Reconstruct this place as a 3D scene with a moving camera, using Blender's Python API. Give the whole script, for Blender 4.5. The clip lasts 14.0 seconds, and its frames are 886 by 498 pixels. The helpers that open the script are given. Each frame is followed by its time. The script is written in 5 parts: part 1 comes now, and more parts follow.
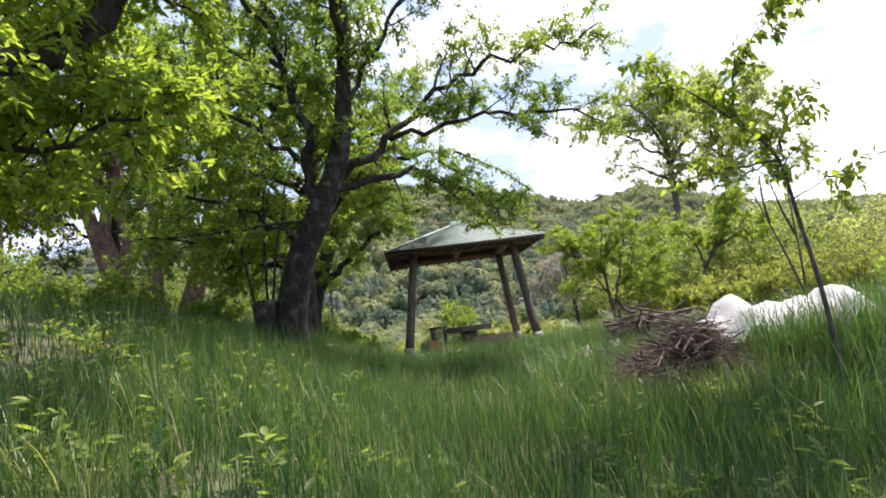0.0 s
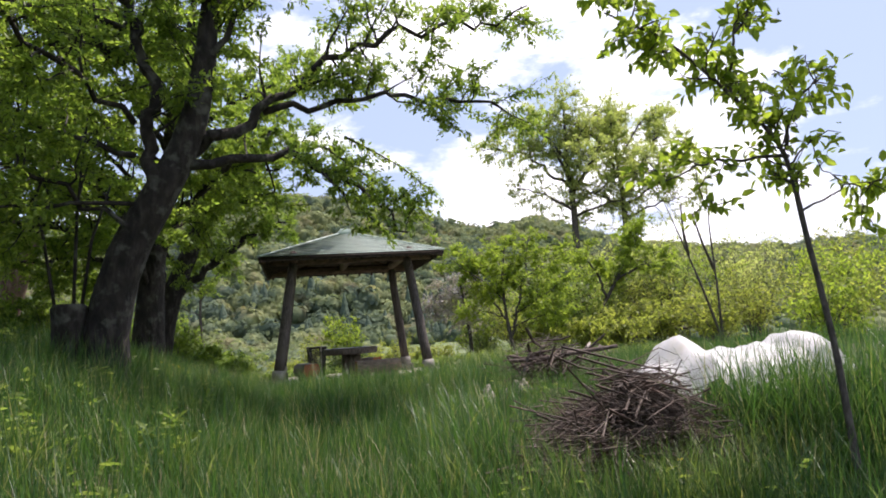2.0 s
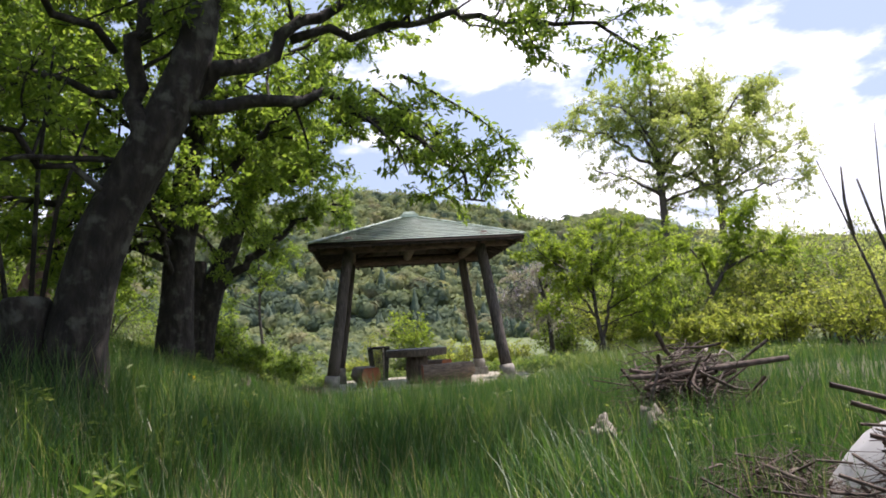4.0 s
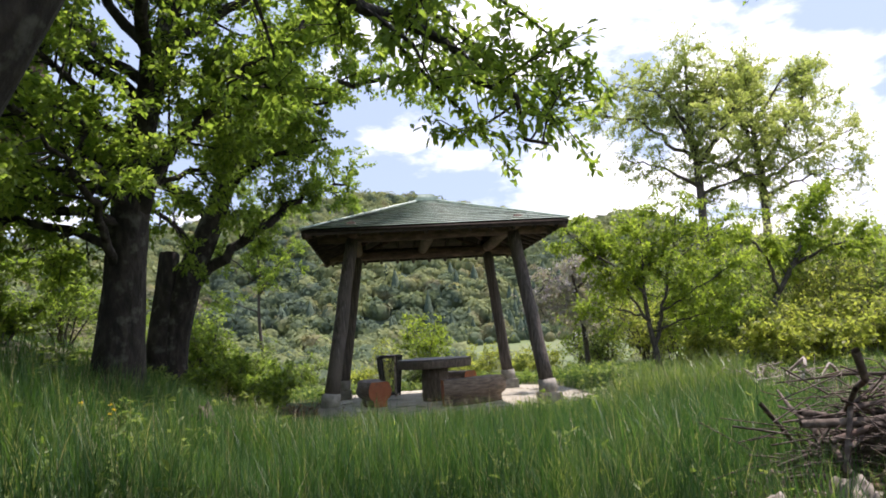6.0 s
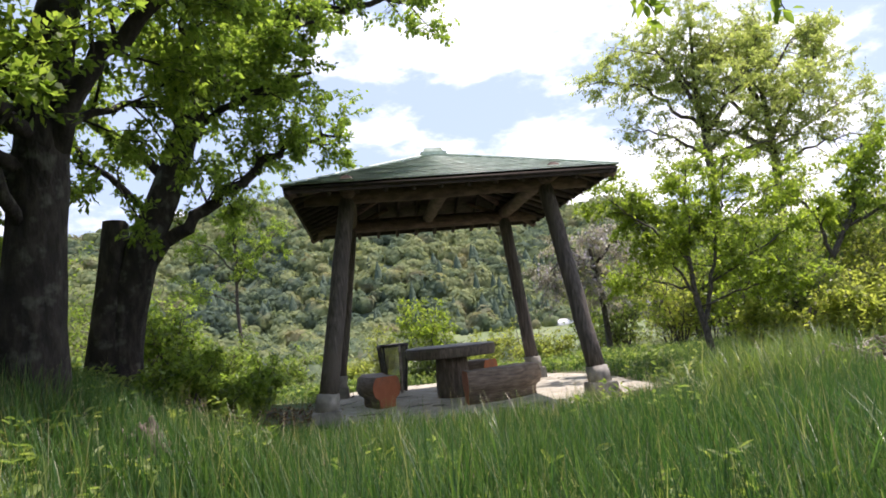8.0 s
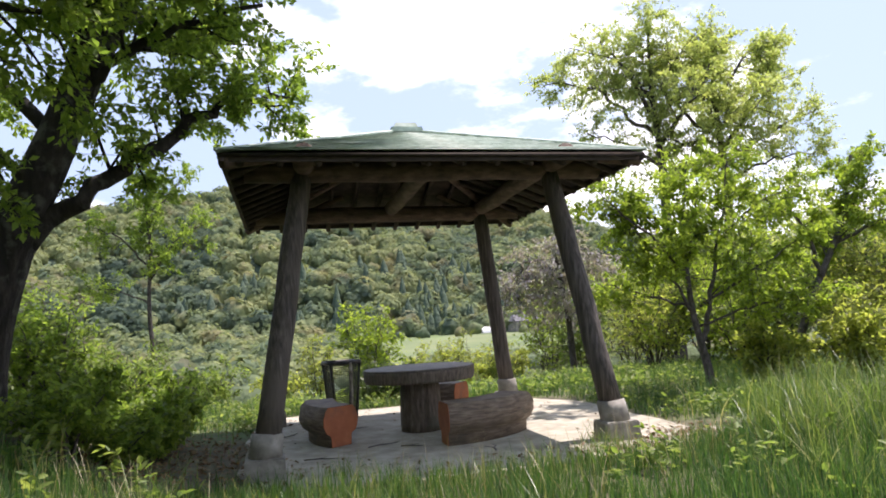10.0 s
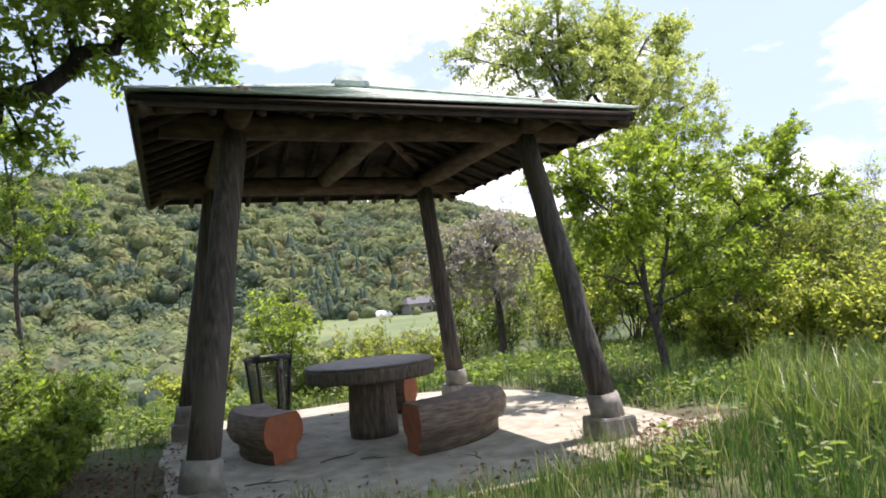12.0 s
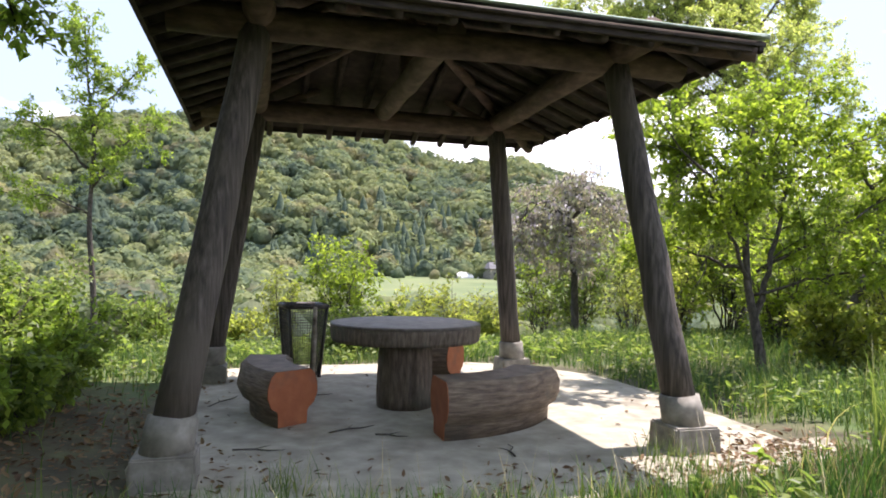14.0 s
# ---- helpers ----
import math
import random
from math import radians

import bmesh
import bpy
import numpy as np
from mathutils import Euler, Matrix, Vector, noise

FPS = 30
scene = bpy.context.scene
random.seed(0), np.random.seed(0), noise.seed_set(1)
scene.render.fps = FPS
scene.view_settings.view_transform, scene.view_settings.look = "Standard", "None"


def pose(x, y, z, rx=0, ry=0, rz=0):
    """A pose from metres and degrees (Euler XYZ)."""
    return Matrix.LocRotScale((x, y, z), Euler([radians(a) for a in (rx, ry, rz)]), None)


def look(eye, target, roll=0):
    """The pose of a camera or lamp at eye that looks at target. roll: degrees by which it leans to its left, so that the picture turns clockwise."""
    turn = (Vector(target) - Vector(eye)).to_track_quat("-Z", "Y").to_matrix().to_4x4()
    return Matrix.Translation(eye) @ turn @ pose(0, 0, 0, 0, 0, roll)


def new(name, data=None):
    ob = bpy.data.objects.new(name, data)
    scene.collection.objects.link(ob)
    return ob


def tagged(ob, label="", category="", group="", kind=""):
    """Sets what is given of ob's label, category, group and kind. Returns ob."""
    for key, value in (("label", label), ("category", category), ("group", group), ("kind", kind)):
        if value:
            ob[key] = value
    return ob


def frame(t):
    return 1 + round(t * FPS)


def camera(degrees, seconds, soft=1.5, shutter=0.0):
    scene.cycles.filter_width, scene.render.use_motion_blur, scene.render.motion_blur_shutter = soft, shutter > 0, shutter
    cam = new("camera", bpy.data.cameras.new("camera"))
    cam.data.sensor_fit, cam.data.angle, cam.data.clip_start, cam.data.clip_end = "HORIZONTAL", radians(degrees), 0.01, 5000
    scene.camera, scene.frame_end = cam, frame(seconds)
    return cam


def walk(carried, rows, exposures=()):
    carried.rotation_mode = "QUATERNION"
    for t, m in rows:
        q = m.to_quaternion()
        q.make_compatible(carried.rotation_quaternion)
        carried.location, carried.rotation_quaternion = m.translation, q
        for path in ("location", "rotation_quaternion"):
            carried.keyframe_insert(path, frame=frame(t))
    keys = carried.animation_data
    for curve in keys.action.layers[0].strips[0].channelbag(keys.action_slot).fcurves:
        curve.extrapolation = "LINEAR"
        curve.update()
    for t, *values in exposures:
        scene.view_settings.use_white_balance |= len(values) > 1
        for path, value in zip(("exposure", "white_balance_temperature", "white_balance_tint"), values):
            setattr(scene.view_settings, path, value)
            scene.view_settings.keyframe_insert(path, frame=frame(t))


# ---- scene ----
cam = camera(67.5, 14.0, soft=1.8)
PATH = [
    (0, (-1.765, -19.507, 0.947), (-1.632, -17.524, 1.168), -7.3),
    (0.5, (-1.648, -19.069, 0.968), (-1.315, -17.113, 1.214), -6.0),
    (1, (-1.549, -18.562, 1.005), (-1.286, -16.594, 1.249), -4.4),
    (1.5, (-1.498, -17.999, 1.024), (-1.207, -16.036, 1.267), -3.5),
    (2, (-1.408, -17.47, 1.045), (-0.962, -15.536, 1.29), -4.0),
    (2.5, (-1.261, -16.827, 1.06), (-0.981, -14.862, 1.305), -3.9),
    (3, (-1.193, -16.302, 1.071), (-0.84, -14.346, 1.301), -4.2),
    (3.5, (-1.138, -15.693, 1.103), (-0.873, -13.725, 1.343), -3.8),
    (6, (-0.986, -12.522, 1.224), (-0.786, -10.548, 1.478), -3.6),
    (6.5, (-1.019, -11.966, 1.215), (-0.925, -9.982, 1.452), -3.1),
    (7, (-1.127, -11.387, 1.188), (-0.961, -9.404, 1.391), -4.2),
    (7.5, (-1.212, -10.826, 1.117), (-0.985, -8.851, 1.337), -5.1),
    (10, (-1.605, -8.278, 1.304), (-1.133, -6.347, 1.525), -3.7),
    (10.5, (-1.685, -7.923, 1.345), (-0.941, -6.078, 1.549), -4.5),
    (11, (-1.792, -7.624, 1.343), (-0.962, -5.815, 1.544), -4.9),
    (11.5, (-1.926, -7.288, 1.376), (-1.121, -5.464, 1.541), -4.5),
    (12, (-1.978, -6.989, 1.388), (-1.198, -5.153, 1.535), -5.0),
    (12.5, (-1.936, -6.742, 1.4), (-1.128, -4.919, 1.549), -5.4),
    (13, (-1.818, -6.538, 1.438), (-0.957, -4.739, 1.574), -5.0),
    (13.5, (-1.554, -6.302, 1.337), (-0.843, -4.436, 1.449), -1.6),
    (14, (-1.323, -6.077, 1.314), (-0.79, -4.15, 1.362), 1.0),
]
walk(cam, [(t, look(eye, target, roll)) for t, eye, target, roll in PATH], [(0.0, 1.12, 6500, 24), (1.0, 0.82, 6500, 24), (3.0, 0.75, 6500, 24), (7.5, 0.9, 6500, 24), (11.0, 1.02, 6500, 24), (13.0, 1.1, 6500, 24), (14.0, 1.3, 6500, 24)])

# ---- light ----
SUN_DIR = Vector((1.1, 0.5, 2.95)).normalized()
sun = new("sun", bpy.data.lights.new("sun", "SUN"))
sun.data.energy, sun.data.angle, sun.data.color = 4.2, radians(0.6), (1.0, 0.95, 0.86)
sun.matrix_world = look((20, 10, 60), Vector((20, 10, 60)) - SUN_DIR)

world = bpy.data.worlds.new("sky")
scene.world = world
world.use_nodes = True
wt = world.node_tree
wt.nodes.clear()
w_out = wt.nodes.new("ShaderNodeOutputWorld")
w_bg = wt.nodes.new("ShaderNodeBackground")
w_sky = wt.nodes.new("ShaderNodeTexSky")
w_sky.sky_type, w_sky.sun_disc = "NISHITA", False
w_sky.sun_elevation = math.asin(SUN_DIR.z)
w_sky.sun_rotation = math.atan2(SUN_DIR.x, SUN_DIR.y)
w_sky.air_density, w_sky.dust_density, w_sky.ozone_density = 1.0, 1.6, 1.2
w_co = wt.nodes.new("ShaderNodeTexCoord")
w_map = wt.nodes.new("ShaderNodeMapping")
w_map.inputs["Scale"].default_value = (1.0, 1.0, 2.4)
w_map.inputs["Location"].default_value = (0.35, 0.1, 0.2)
w_noise = wt.nodes.new("ShaderNodeTexNoise")
w_noise.inputs["Scale"].default_value, w_noise.inputs["Detail"].default_value = 2.6, 10.0
w_noise.inputs["Roughness"].default_value = 0.58
w_ramp = wt.nodes.new("ShaderNodeMapRange")
w_ramp.inputs["From Min"].default_value, w_ramp.inputs["From Max"].default_value = 0.45, 0.57
w_ramp.interpolation_type = "SMOOTHSTEP"
w_haze = wt.nodes.new("ShaderNodeMix")
w_haze.data_type = "RGBA"
w_haze.inputs[0].default_value = 0.75
w_haze.inputs[7].default_value = (3.7, 4.8, 6.3, 1)
w_mix = wt.nodes.new("ShaderNodeMix")
w_mix.data_type = "RGBA"
w_mix.inputs[7].default_value = (12.0, 12.3, 12.7, 1)
wt.links.new(w_co.outputs["Generated"], w_map.inputs["Vector"])
wt.links.new(w_map.outputs[0], w_noise.inputs["Vector"])
w_lean = wt.nodes.new("ShaderNodeVectorMath")
w_lean.operation = "DOT_PRODUCT"
w_lean.inputs[1].default_value = (0.06, 0.0, -0.22)
w_sum = wt.nodes.new("ShaderNodeMath")
wt.links.new(w_co.outputs["Generated"], w_lean.inputs[0])
wt.links.new(w_noise.outputs["Fac"], w_sum.inputs[0])
wt.links.new(w_lean.outputs["Value"], w_sum.inputs[1])
wt.links.new(w_sum.outputs[0], w_ramp.inputs["Value"])
wt.links.new(w_ramp.outputs[0], w_mix.inputs[0])
wt.links.new(w_sky.outputs[0], w_haze.inputs[6])
wt.links.new(w_haze.outputs[2], w_mix.inputs[6])
wt.links.new(w_mix.outputs[2], w_bg.inputs["Color"])
wt.links.new(w_bg.outputs[0], w_out.inputs["Surface"])
w_bg.inputs["Strength"].default_value = 0.1


# ---- materials ----
def material(name):
    m = bpy.data.materials.new(name)
    m.use_nodes = True
    t = m.node_tree
    t.nodes.clear()
    out = t.nodes.new("ShaderNodeOutputMaterial")
    b = t.nodes.new("ShaderNodeBsdfPrincipled")
    t.links.new(b.outputs[0], out.inputs[0])
    return m, t, b, out


def ramp(t, source, stops):
    r = t.nodes.new("ShaderNodeValToRGB")
    e = r.color_ramp.elements
    while len(e) < len(stops):
        e.new(0.5)
    for k, (p, c) in zip(e, stops):
        k.position, k.color = p, (*c, 1)
    t.links.new(source, r.inputs[0])
    return r.outputs[0]


def noise_tex(t, scale, detail=5, stretch=(1, 1, 1), kind="Object", rough=0.55):
    co = t.nodes.new("ShaderNodeTexCoord")
    mp = t.nodes.new("ShaderNodeMapping")
    mp.inputs["Scale"].default_value = stretch
    n = t.nodes.new("ShaderNodeTexNoise")
    n.inputs["Scale"].default_value, n.inputs["Detail"].default_value, n.inputs["Roughness"].default_value = scale, detail, rough
    t.links.new(co.outputs[kind], mp.inputs[0])
    t.links.new(mp.outputs[0], n.inputs["Vector"])
    return n.outputs["Fac"]


def blend(t, fac, a, b, mode="MIX"):
    m = t.nodes.new("ShaderNodeMix")
    m.data_type, m.blend_type = "RGBA", mode
    for sock, v in ((m.inputs[0], fac), (m.inputs[6], a), (m.inputs[7], b)):
        if isinstance(v, (int, float)):
            sock.default_value = v
        elif isinstance(v, tuple):
            sock.default_value = (*v, 1)
        else:
            t.links.new(v, sock)
    return m.outputs[2]


def bump(t, b, height, strength, dist=0.02):
    n = t.nodes.new("ShaderNodeBump")
    n.inputs["Strength"].default_value, n.inputs["Distance"].default_value = strength, dist
    t.links.new(height, n.inputs["Height"])
    t.links.new(n.outputs[0], b.inputs["Normal"])


def surface(name, dark, mid, light, scale, stretch=(1, 1, 1), rough=0.8, relief=0.4, dist=0.02, stain=None, stain_scale=1.5):
    m, t, b, out = material(name)
    fine = noise_tex(t, scale, 8, stretch)
    col = ramp(t, fine, [(0.3, dark), (0.5, mid), (0.7, light)])
    if stain:
        patch = noise_tex(t, stain_scale, 4)
        mask = ramp(t, patch, [(0.55, (0, 0, 0)), (0.68, (1, 1, 1))])
        col = blend(t, mask, col, stain)
    t.links.new(col, b.inputs["Base Color"])
    b.inputs["Roughness"].default_value = rough
    bump(t, b, fine, relief, dist)
    return m


def foliage(name, stops, trans=0.58, rough=0.45, glow=1.75):
    """Thin leaves: a colour for each leaf, with light coming through them."""
    m, t, b, out = material(name)
    g = t.nodes.new("ShaderNodeNewGeometry")
    col = ramp(t, g.outputs["Random Per Island"], stops)
    patch = noise_tex(t, 0.9, 2)
    col = blend(t, ramp(t, patch, [(0.35, (0.25, 0.25, 0.25)), (0.65, (0, 0, 0))]), col, blend(t, 1.0, col, (0.62, 0.72, 0.6), "MULTIPLY"))
    t.links.new(col, b.inputs["Base Color"])
    b.inputs["Roughness"].default_value = rough
    b.inputs["Specular IOR Level"].default_value = 0.35
    tr = t.nodes.new("ShaderNodeBsdfTranslucent")
    t.links.new(blend(t, 1.0, col, (glow, glow, glow * 0.55), "MULTIPLY"), tr.inputs[0])
    mx = t.nodes.new("ShaderNodeMixShader")
    mx.inputs[0].default_value = trans
    t.links.new(b.outputs[0], mx.inputs[1])
    t.links.new(tr.outputs[0], mx.inputs[2])
    t.links.new(mx.outputs[0], out.inputs[0])
    return m


M_LEAF = foliage("cherry_leaf", [(0.0, (0.1, 0.16, 0.034)), (0.5, (0.155, 0.23, 0.048)), (1.0, (0.25, 0.33, 0.07))], 0.62)
M_LEAF_BRIGHT = foliage("fresh_leaf", [(0.0, (0.14, 0.21, 0.035)), (0.6, (0.22, 0.3, 0.045)), (1.0, (0.31, 0.39, 0.07))], 0.64, glow=1.55)
M_LEAF_PALE = foliage("pale_leaf", [(0.0, (0.22, 0.28, 0.1)), (0.5, (0.32, 0.37, 0.14)), (1.0, (0.43, 0.46, 0.21))])
M_LEAF_YELLOW = foliage("yellow_leaf", [(0.0, (0.15, 0.19, 0.05)), (0.5, (0.22, 0.26, 0.065)), (1.0, (0.33, 0.35, 0.1))], 0.66)
M_LEAF_DARK = foliage("dark_leaf", [(0.0, (0.035, 0.06, 0.018)), (0.5, (0.06, 0.095, 0.026)), (1.0, (0.1, 0.14, 0.036))])
M_NEEDLE = foliage("pine_needle", [(0.0, (0.03, 0.06, 0.02)), (0.6, (0.06, 0.09, 0.03)), (1.0, (0.12, 0.12, 0.05))], 0.2)
M_BLOSSOM = foliage("wisteria_blossom", [(0.0, (0.3, 0.25, 0.33)), (0.5, (0.36, 0.33, 0.36)), (1.0, (0.3, 0.33, 0.2))], 0.35)
M_GRASS = foliage("grass", [(0.0, (0.028, 0.074, 0.022)), (0.55, (0.052, 0.122, 0.034)), (0.9, (0.1, 0.17, 0.05)), (1.0, (0.28, 0.28, 0.15))], 0.42, 0.4)
M_TUFT = foliage("tuft_grass", [(0.0, (0.06, 0.11, 0.03)), (0.6, (0.115, 0.175, 0.05)), (0.92, (0.2, 0.25, 0.085)), (1.0, (0.4, 0.38, 0.22))], 0.4, 0.35)
M_WEED = foliage("weed", [(0.0, (0.1, 0.16, 0.04)), (0.6, (0.17, 0.24, 0.065)), (1.0, (0.26, 0.31, 0.1))], 0.52)
M_STRAW = foliage("straw", [(0.0, (0.24, 0.2, 0.11)), (0.5, (0.36, 0.31, 0.18)), (1.0, (0.5, 0.45, 0.3))], 0.25)
M_LITTER = foliage("leaf_litter", [(0.0, (0.07, 0.042, 0.024)), (0.5, (0.15, 0.088, 0.048)), (1.0, (0.27, 0.18, 0.105))], 0.15, 0.8)
M_BARK = surface("cherry_bark", (0.008, 0.006, 0.005), (0.02, 0.016, 0.013), (0.05, 0.042, 0.035), 11, (1, 1, 0.4), 0.92, 1.0, 0.05, (0.085, 0.085, 0.07), 5)
M_BARK_PINE = surface("pine_bark", (0.08, 0.05, 0.04), (0.19, 0.12, 0.09), (0.34, 0.24, 0.19), 8, (1, 1, 0.4), 0.9, 0.9, 0.03, (0.3, 0.22, 0.18), 1.2)
M_BARK_THIN = surface("thin_bark", (0.03, 0.026, 0.02), (0.07, 0.06, 0.05), (0.13, 0.115, 0.095), 30, (1, 1, 0.4), 0.85, 0.5, 0.01)
M_POST = surface("weathered_log", (0.03, 0.025, 0.021), (0.075, 0.062, 0.053), (0.145, 0.122, 0.105), 7, (6, 6, 0.25), 0.85, 0.6, 0.012, (0.09, 0.075, 0.06), 1.8)
M_BEAM = surface("stained_log", (0.045, 0.028, 0.021), (0.09, 0.058, 0.043), (0.15, 0.1, 0.075), 6, (1, 1, 3), 0.8, 0.4, 0.01)
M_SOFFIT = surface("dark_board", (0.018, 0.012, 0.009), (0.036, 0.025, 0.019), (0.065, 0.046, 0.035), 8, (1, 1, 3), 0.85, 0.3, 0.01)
M_ROOF = surface("green_shingle", (0.32, 0.4, 0.34), (0.44, 0.53, 0.46), (0.56, 0.64, 0.57), 14, (1, 1, 1), 0.5, 0.35, 0.006, (0.27, 0.33, 0.25), 2.2)
M_CONCRETE = surface("concrete", (0.15, 0.138, 0.118), (0.235, 0.22, 0.19), (0.33, 0.312, 0.275), 11, (1, 1, 1), 0.9, 0.3, 0.008, (0.19, 0.18, 0.15), 2.3)
M_SLAB = surface("slab_concrete", (0.255, 0.235, 0.18), (0.35, 0.325, 0.255), (0.46, 0.425, 0.345), 5, (1, 1, 1), 0.9, 0.25, 0.006, (0.21, 0.19, 0.145), 1.3)
M_FAUX = surface("faux_bark", (0.07, 0.052, 0.038), (0.13, 0.1, 0.076), (0.2, 0.158, 0.122), 16, (2.2, 2.2, 0.5), 0.8, 0.7, 0.015, (0.1, 0.098, 0.07), 3)
M_LOG = surface("log_grain", (0.085, 0.06, 0.042), (0.165, 0.12, 0.085), (0.26, 0.2, 0.145), 9, (0.7, 0.7, 4.5), 0.8, 0.8, 0.02, (0.1, 0.085, 0.065), 3)
M_SEAT = surface("worn_seat", (0.1, 0.07, 0.05), (0.16, 0.115, 0.082), (0.22, 0.165, 0.12), 10, (1, 1, 1), 0.7, 0.3, 0.006, (0.12, 0.1, 0.08), 3)
M_TABLE = surface("table_top", (0.05, 0.04, 0.032), (0.095, 0.078, 0.063), (0.15, 0.126, 0.104), 12, (1, 1, 1), 0.55, 0.3, 0.006, (0.13, 0.12, 0.105), 2.5)
M_ORANGE = surface("orange_cut_face", (0.27, 0.082, 0.03), (0.32, 0.1, 0.038), (0.37, 0.125, 0.05), 9, (1, 1, 1), 0.75, 0.15, 0.004, (0.24, 0.09, 0.045), 4)
M_BIN = surface("dark_metal", (0.012, 0.012, 0.012), (0.03, 0.028, 0.026), (0.07, 0.055, 0.045), 20, (1, 1, 1), 0.6, 0.2, 0.003)
M_SOIL = surface("soil", (0.05, 0.045, 0.025), (0.09, 0.085, 0.045), (0.13, 0.14, 0.06), 3.0, (1, 1, 1), 0.95, 0.6, 0.05, (0.07, 0.13, 0.03), 0.35)
M_FIELD = surface("valley_field", (0.09, 0.13, 0.05), (0.125, 0.16, 0.065), (0.17, 0.19, 0.085), 0.05, (1, 1, 1), 0.95, 0.2, 0.1, (0.14, 0.2, 0.06), 0.02)
M_STICK = surface("dead_wood", (0.035, 0.025, 0.02), (0.085, 0.063, 0.05), (0.2, 0.16, 0.13), 18, (1, 1, 1), 0.9, 0.5, 0.01, (0.1, 0.06, 0.045), 5)
M_DRIFT = surface("bleached_wood", (0.1, 0.08, 0.062), (0.25, 0.215, 0.178), (0.46, 0.42, 0.37), 8, (1, 1, 1), 0.9, 0.8, 0.03, (0.2, 0.16, 0.12), 3)
M_SHEET = surface("white_sheet", (0.36, 0.355, 0.35), (0.48, 0.475, 0.47), (0.6, 0.6, 0.6), 3, (1, 1, 1), 0.55, 0.3, 0.03, (0.5, 0.47, 0.42), 1.5)
M_WHITE = surface("white_film", (0.6, 0.6, 0.6), (0.7, 0.7, 0.7), (0.8, 0.8, 0.8), 0.5)
M_TILE = surface("dark_roof_tile", (0.05, 0.05, 0.055), (0.09, 0.09, 0.1), (0.14, 0.14, 0.15), 1.0)
M_YELLOW = foliage("yellow_petal", [(0.0, (0.7, 0.5, 0.02)), (1.0, (0.8, 0.62, 0.05))], 0.2)


def wood_canopy():
    """Far woods: a tint for each crown, with haze in the colour, mottled by leaf clumps."""
    m, t, b, out = material("hazy_canopy")
    g = t.nodes.new("ShaderNodeNewGeometry")
    stand = noise_tex(t, 0.014, 3, rough=0.6)
    crown = noise_tex(t, 0.085, 1)
    m2 = t.nodes.new("ShaderNodeMath")
    m2.operation = "MULTIPLY_ADD"
    m2.inputs[1].default_value = 0.1
    t.links.new(g.outputs["Random Per Island"], m2.inputs[0])
    m3 = t.nodes.new("ShaderNodeMath")
    m3.operation = "MULTIPLY_ADD"
    m3.inputs[1].default_value = 0.75
    t.links.new(crown, m3.inputs[0])
    t.links.new(stand, m3.inputs[2])
    t.links.new(m3.outputs[0], m2.inputs[2])
    # Leaf greens greyed and blued here to stand in for distance haze.
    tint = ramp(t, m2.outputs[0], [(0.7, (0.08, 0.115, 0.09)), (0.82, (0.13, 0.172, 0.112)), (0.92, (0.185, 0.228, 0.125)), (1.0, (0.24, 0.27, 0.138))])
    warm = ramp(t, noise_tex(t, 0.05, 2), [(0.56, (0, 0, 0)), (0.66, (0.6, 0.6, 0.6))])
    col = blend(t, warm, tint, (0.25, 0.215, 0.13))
    clump = noise_tex(t, 0.5, 5, rough=0.7)
    col = blend(t, 1.0, col, ramp(t, clump, [(0.36, (0.78, 0.8, 0.82)), (0.62, (1.2, 1.19, 1.12))]), "MULTIPLY")
    t.links.new(col, b.inputs["Base Color"])
    b.inputs["Roughness"].default_value = 0.9
    b.inputs["Specular IOR Level"].default_value = 0.1
    bump(t, b, clump, 0.6, 1.5)
    tr = t.nodes.new("ShaderNodeBsdfTranslucent")
    t.links.new(blend(t, 1.0, col, (1.5, 1.5, 1.1), "MULTIPLY"), tr.inputs[0])
    mx = t.nodes.new("ShaderNodeMixShader")
    mx.inputs[0].default_value = 0.38
    t.links.new(b.outputs[0], mx.inputs[1])
    t.links.new(tr.outputs[0], mx.inputs[2])
    t.links.new(mx.outputs[0], out.inputs[0])
    return m


M_HAZY_CANOPY = wood_canopy()
# Cedar green with haze blue mixed in; also laid on the far ground.
M_HAZY_CONIFER = surface("hazy_conifer", (0.05, 0.08, 0.055), (0.07, 0.105, 0.066), (0.095, 0.13, 0.08), 0.5, (1, 1, 1), 0.95, 1.0, 1.5)


# ---- mesh helpers ----
rng = np.random.default_rng(7)


def np_mesh(name, verts, faces, mat, smooth=False):
    verts, faces = np.asarray(verts, dtype=np.float32), np.asarray(faces, dtype=np.int32)
    me = bpy.data.meshes.new(name)
    m, k = faces.shape
    me.vertices.add(len(verts))
    me.vertices.foreach_set("co", verts.ravel())
    me.loops.add(m * k)
    me.loops.foreach_set("vertex_index", faces.ravel())
    me.polygons.add(m)
    me.polygons.foreach_set("loop_start", np.arange(0, m * k, k, dtype=np.int32))
    if smooth:
        me.polygons.foreach_set("use_smooth", np.ones(m, dtype=bool))
    me.update(calc_edges=True)
    me.materials.append(mat)
    return me


class Build:
    """Gathers quads of many pieces for one mesh."""

    def __init__(self):
        self.v, self.f, self.n = [], [], 0

    def add(self, v, f):
        self.v.append(np.asarray(v, dtype=float))
        self.f.append(np.asarray(f, dtype=int) + self.n)
        self.n += len(v)

    def mesh(self, name, mat, smooth=False):
        return np_mesh(name, np.concatenate(self.v), np.concatenate(self.f), mat, smooth)


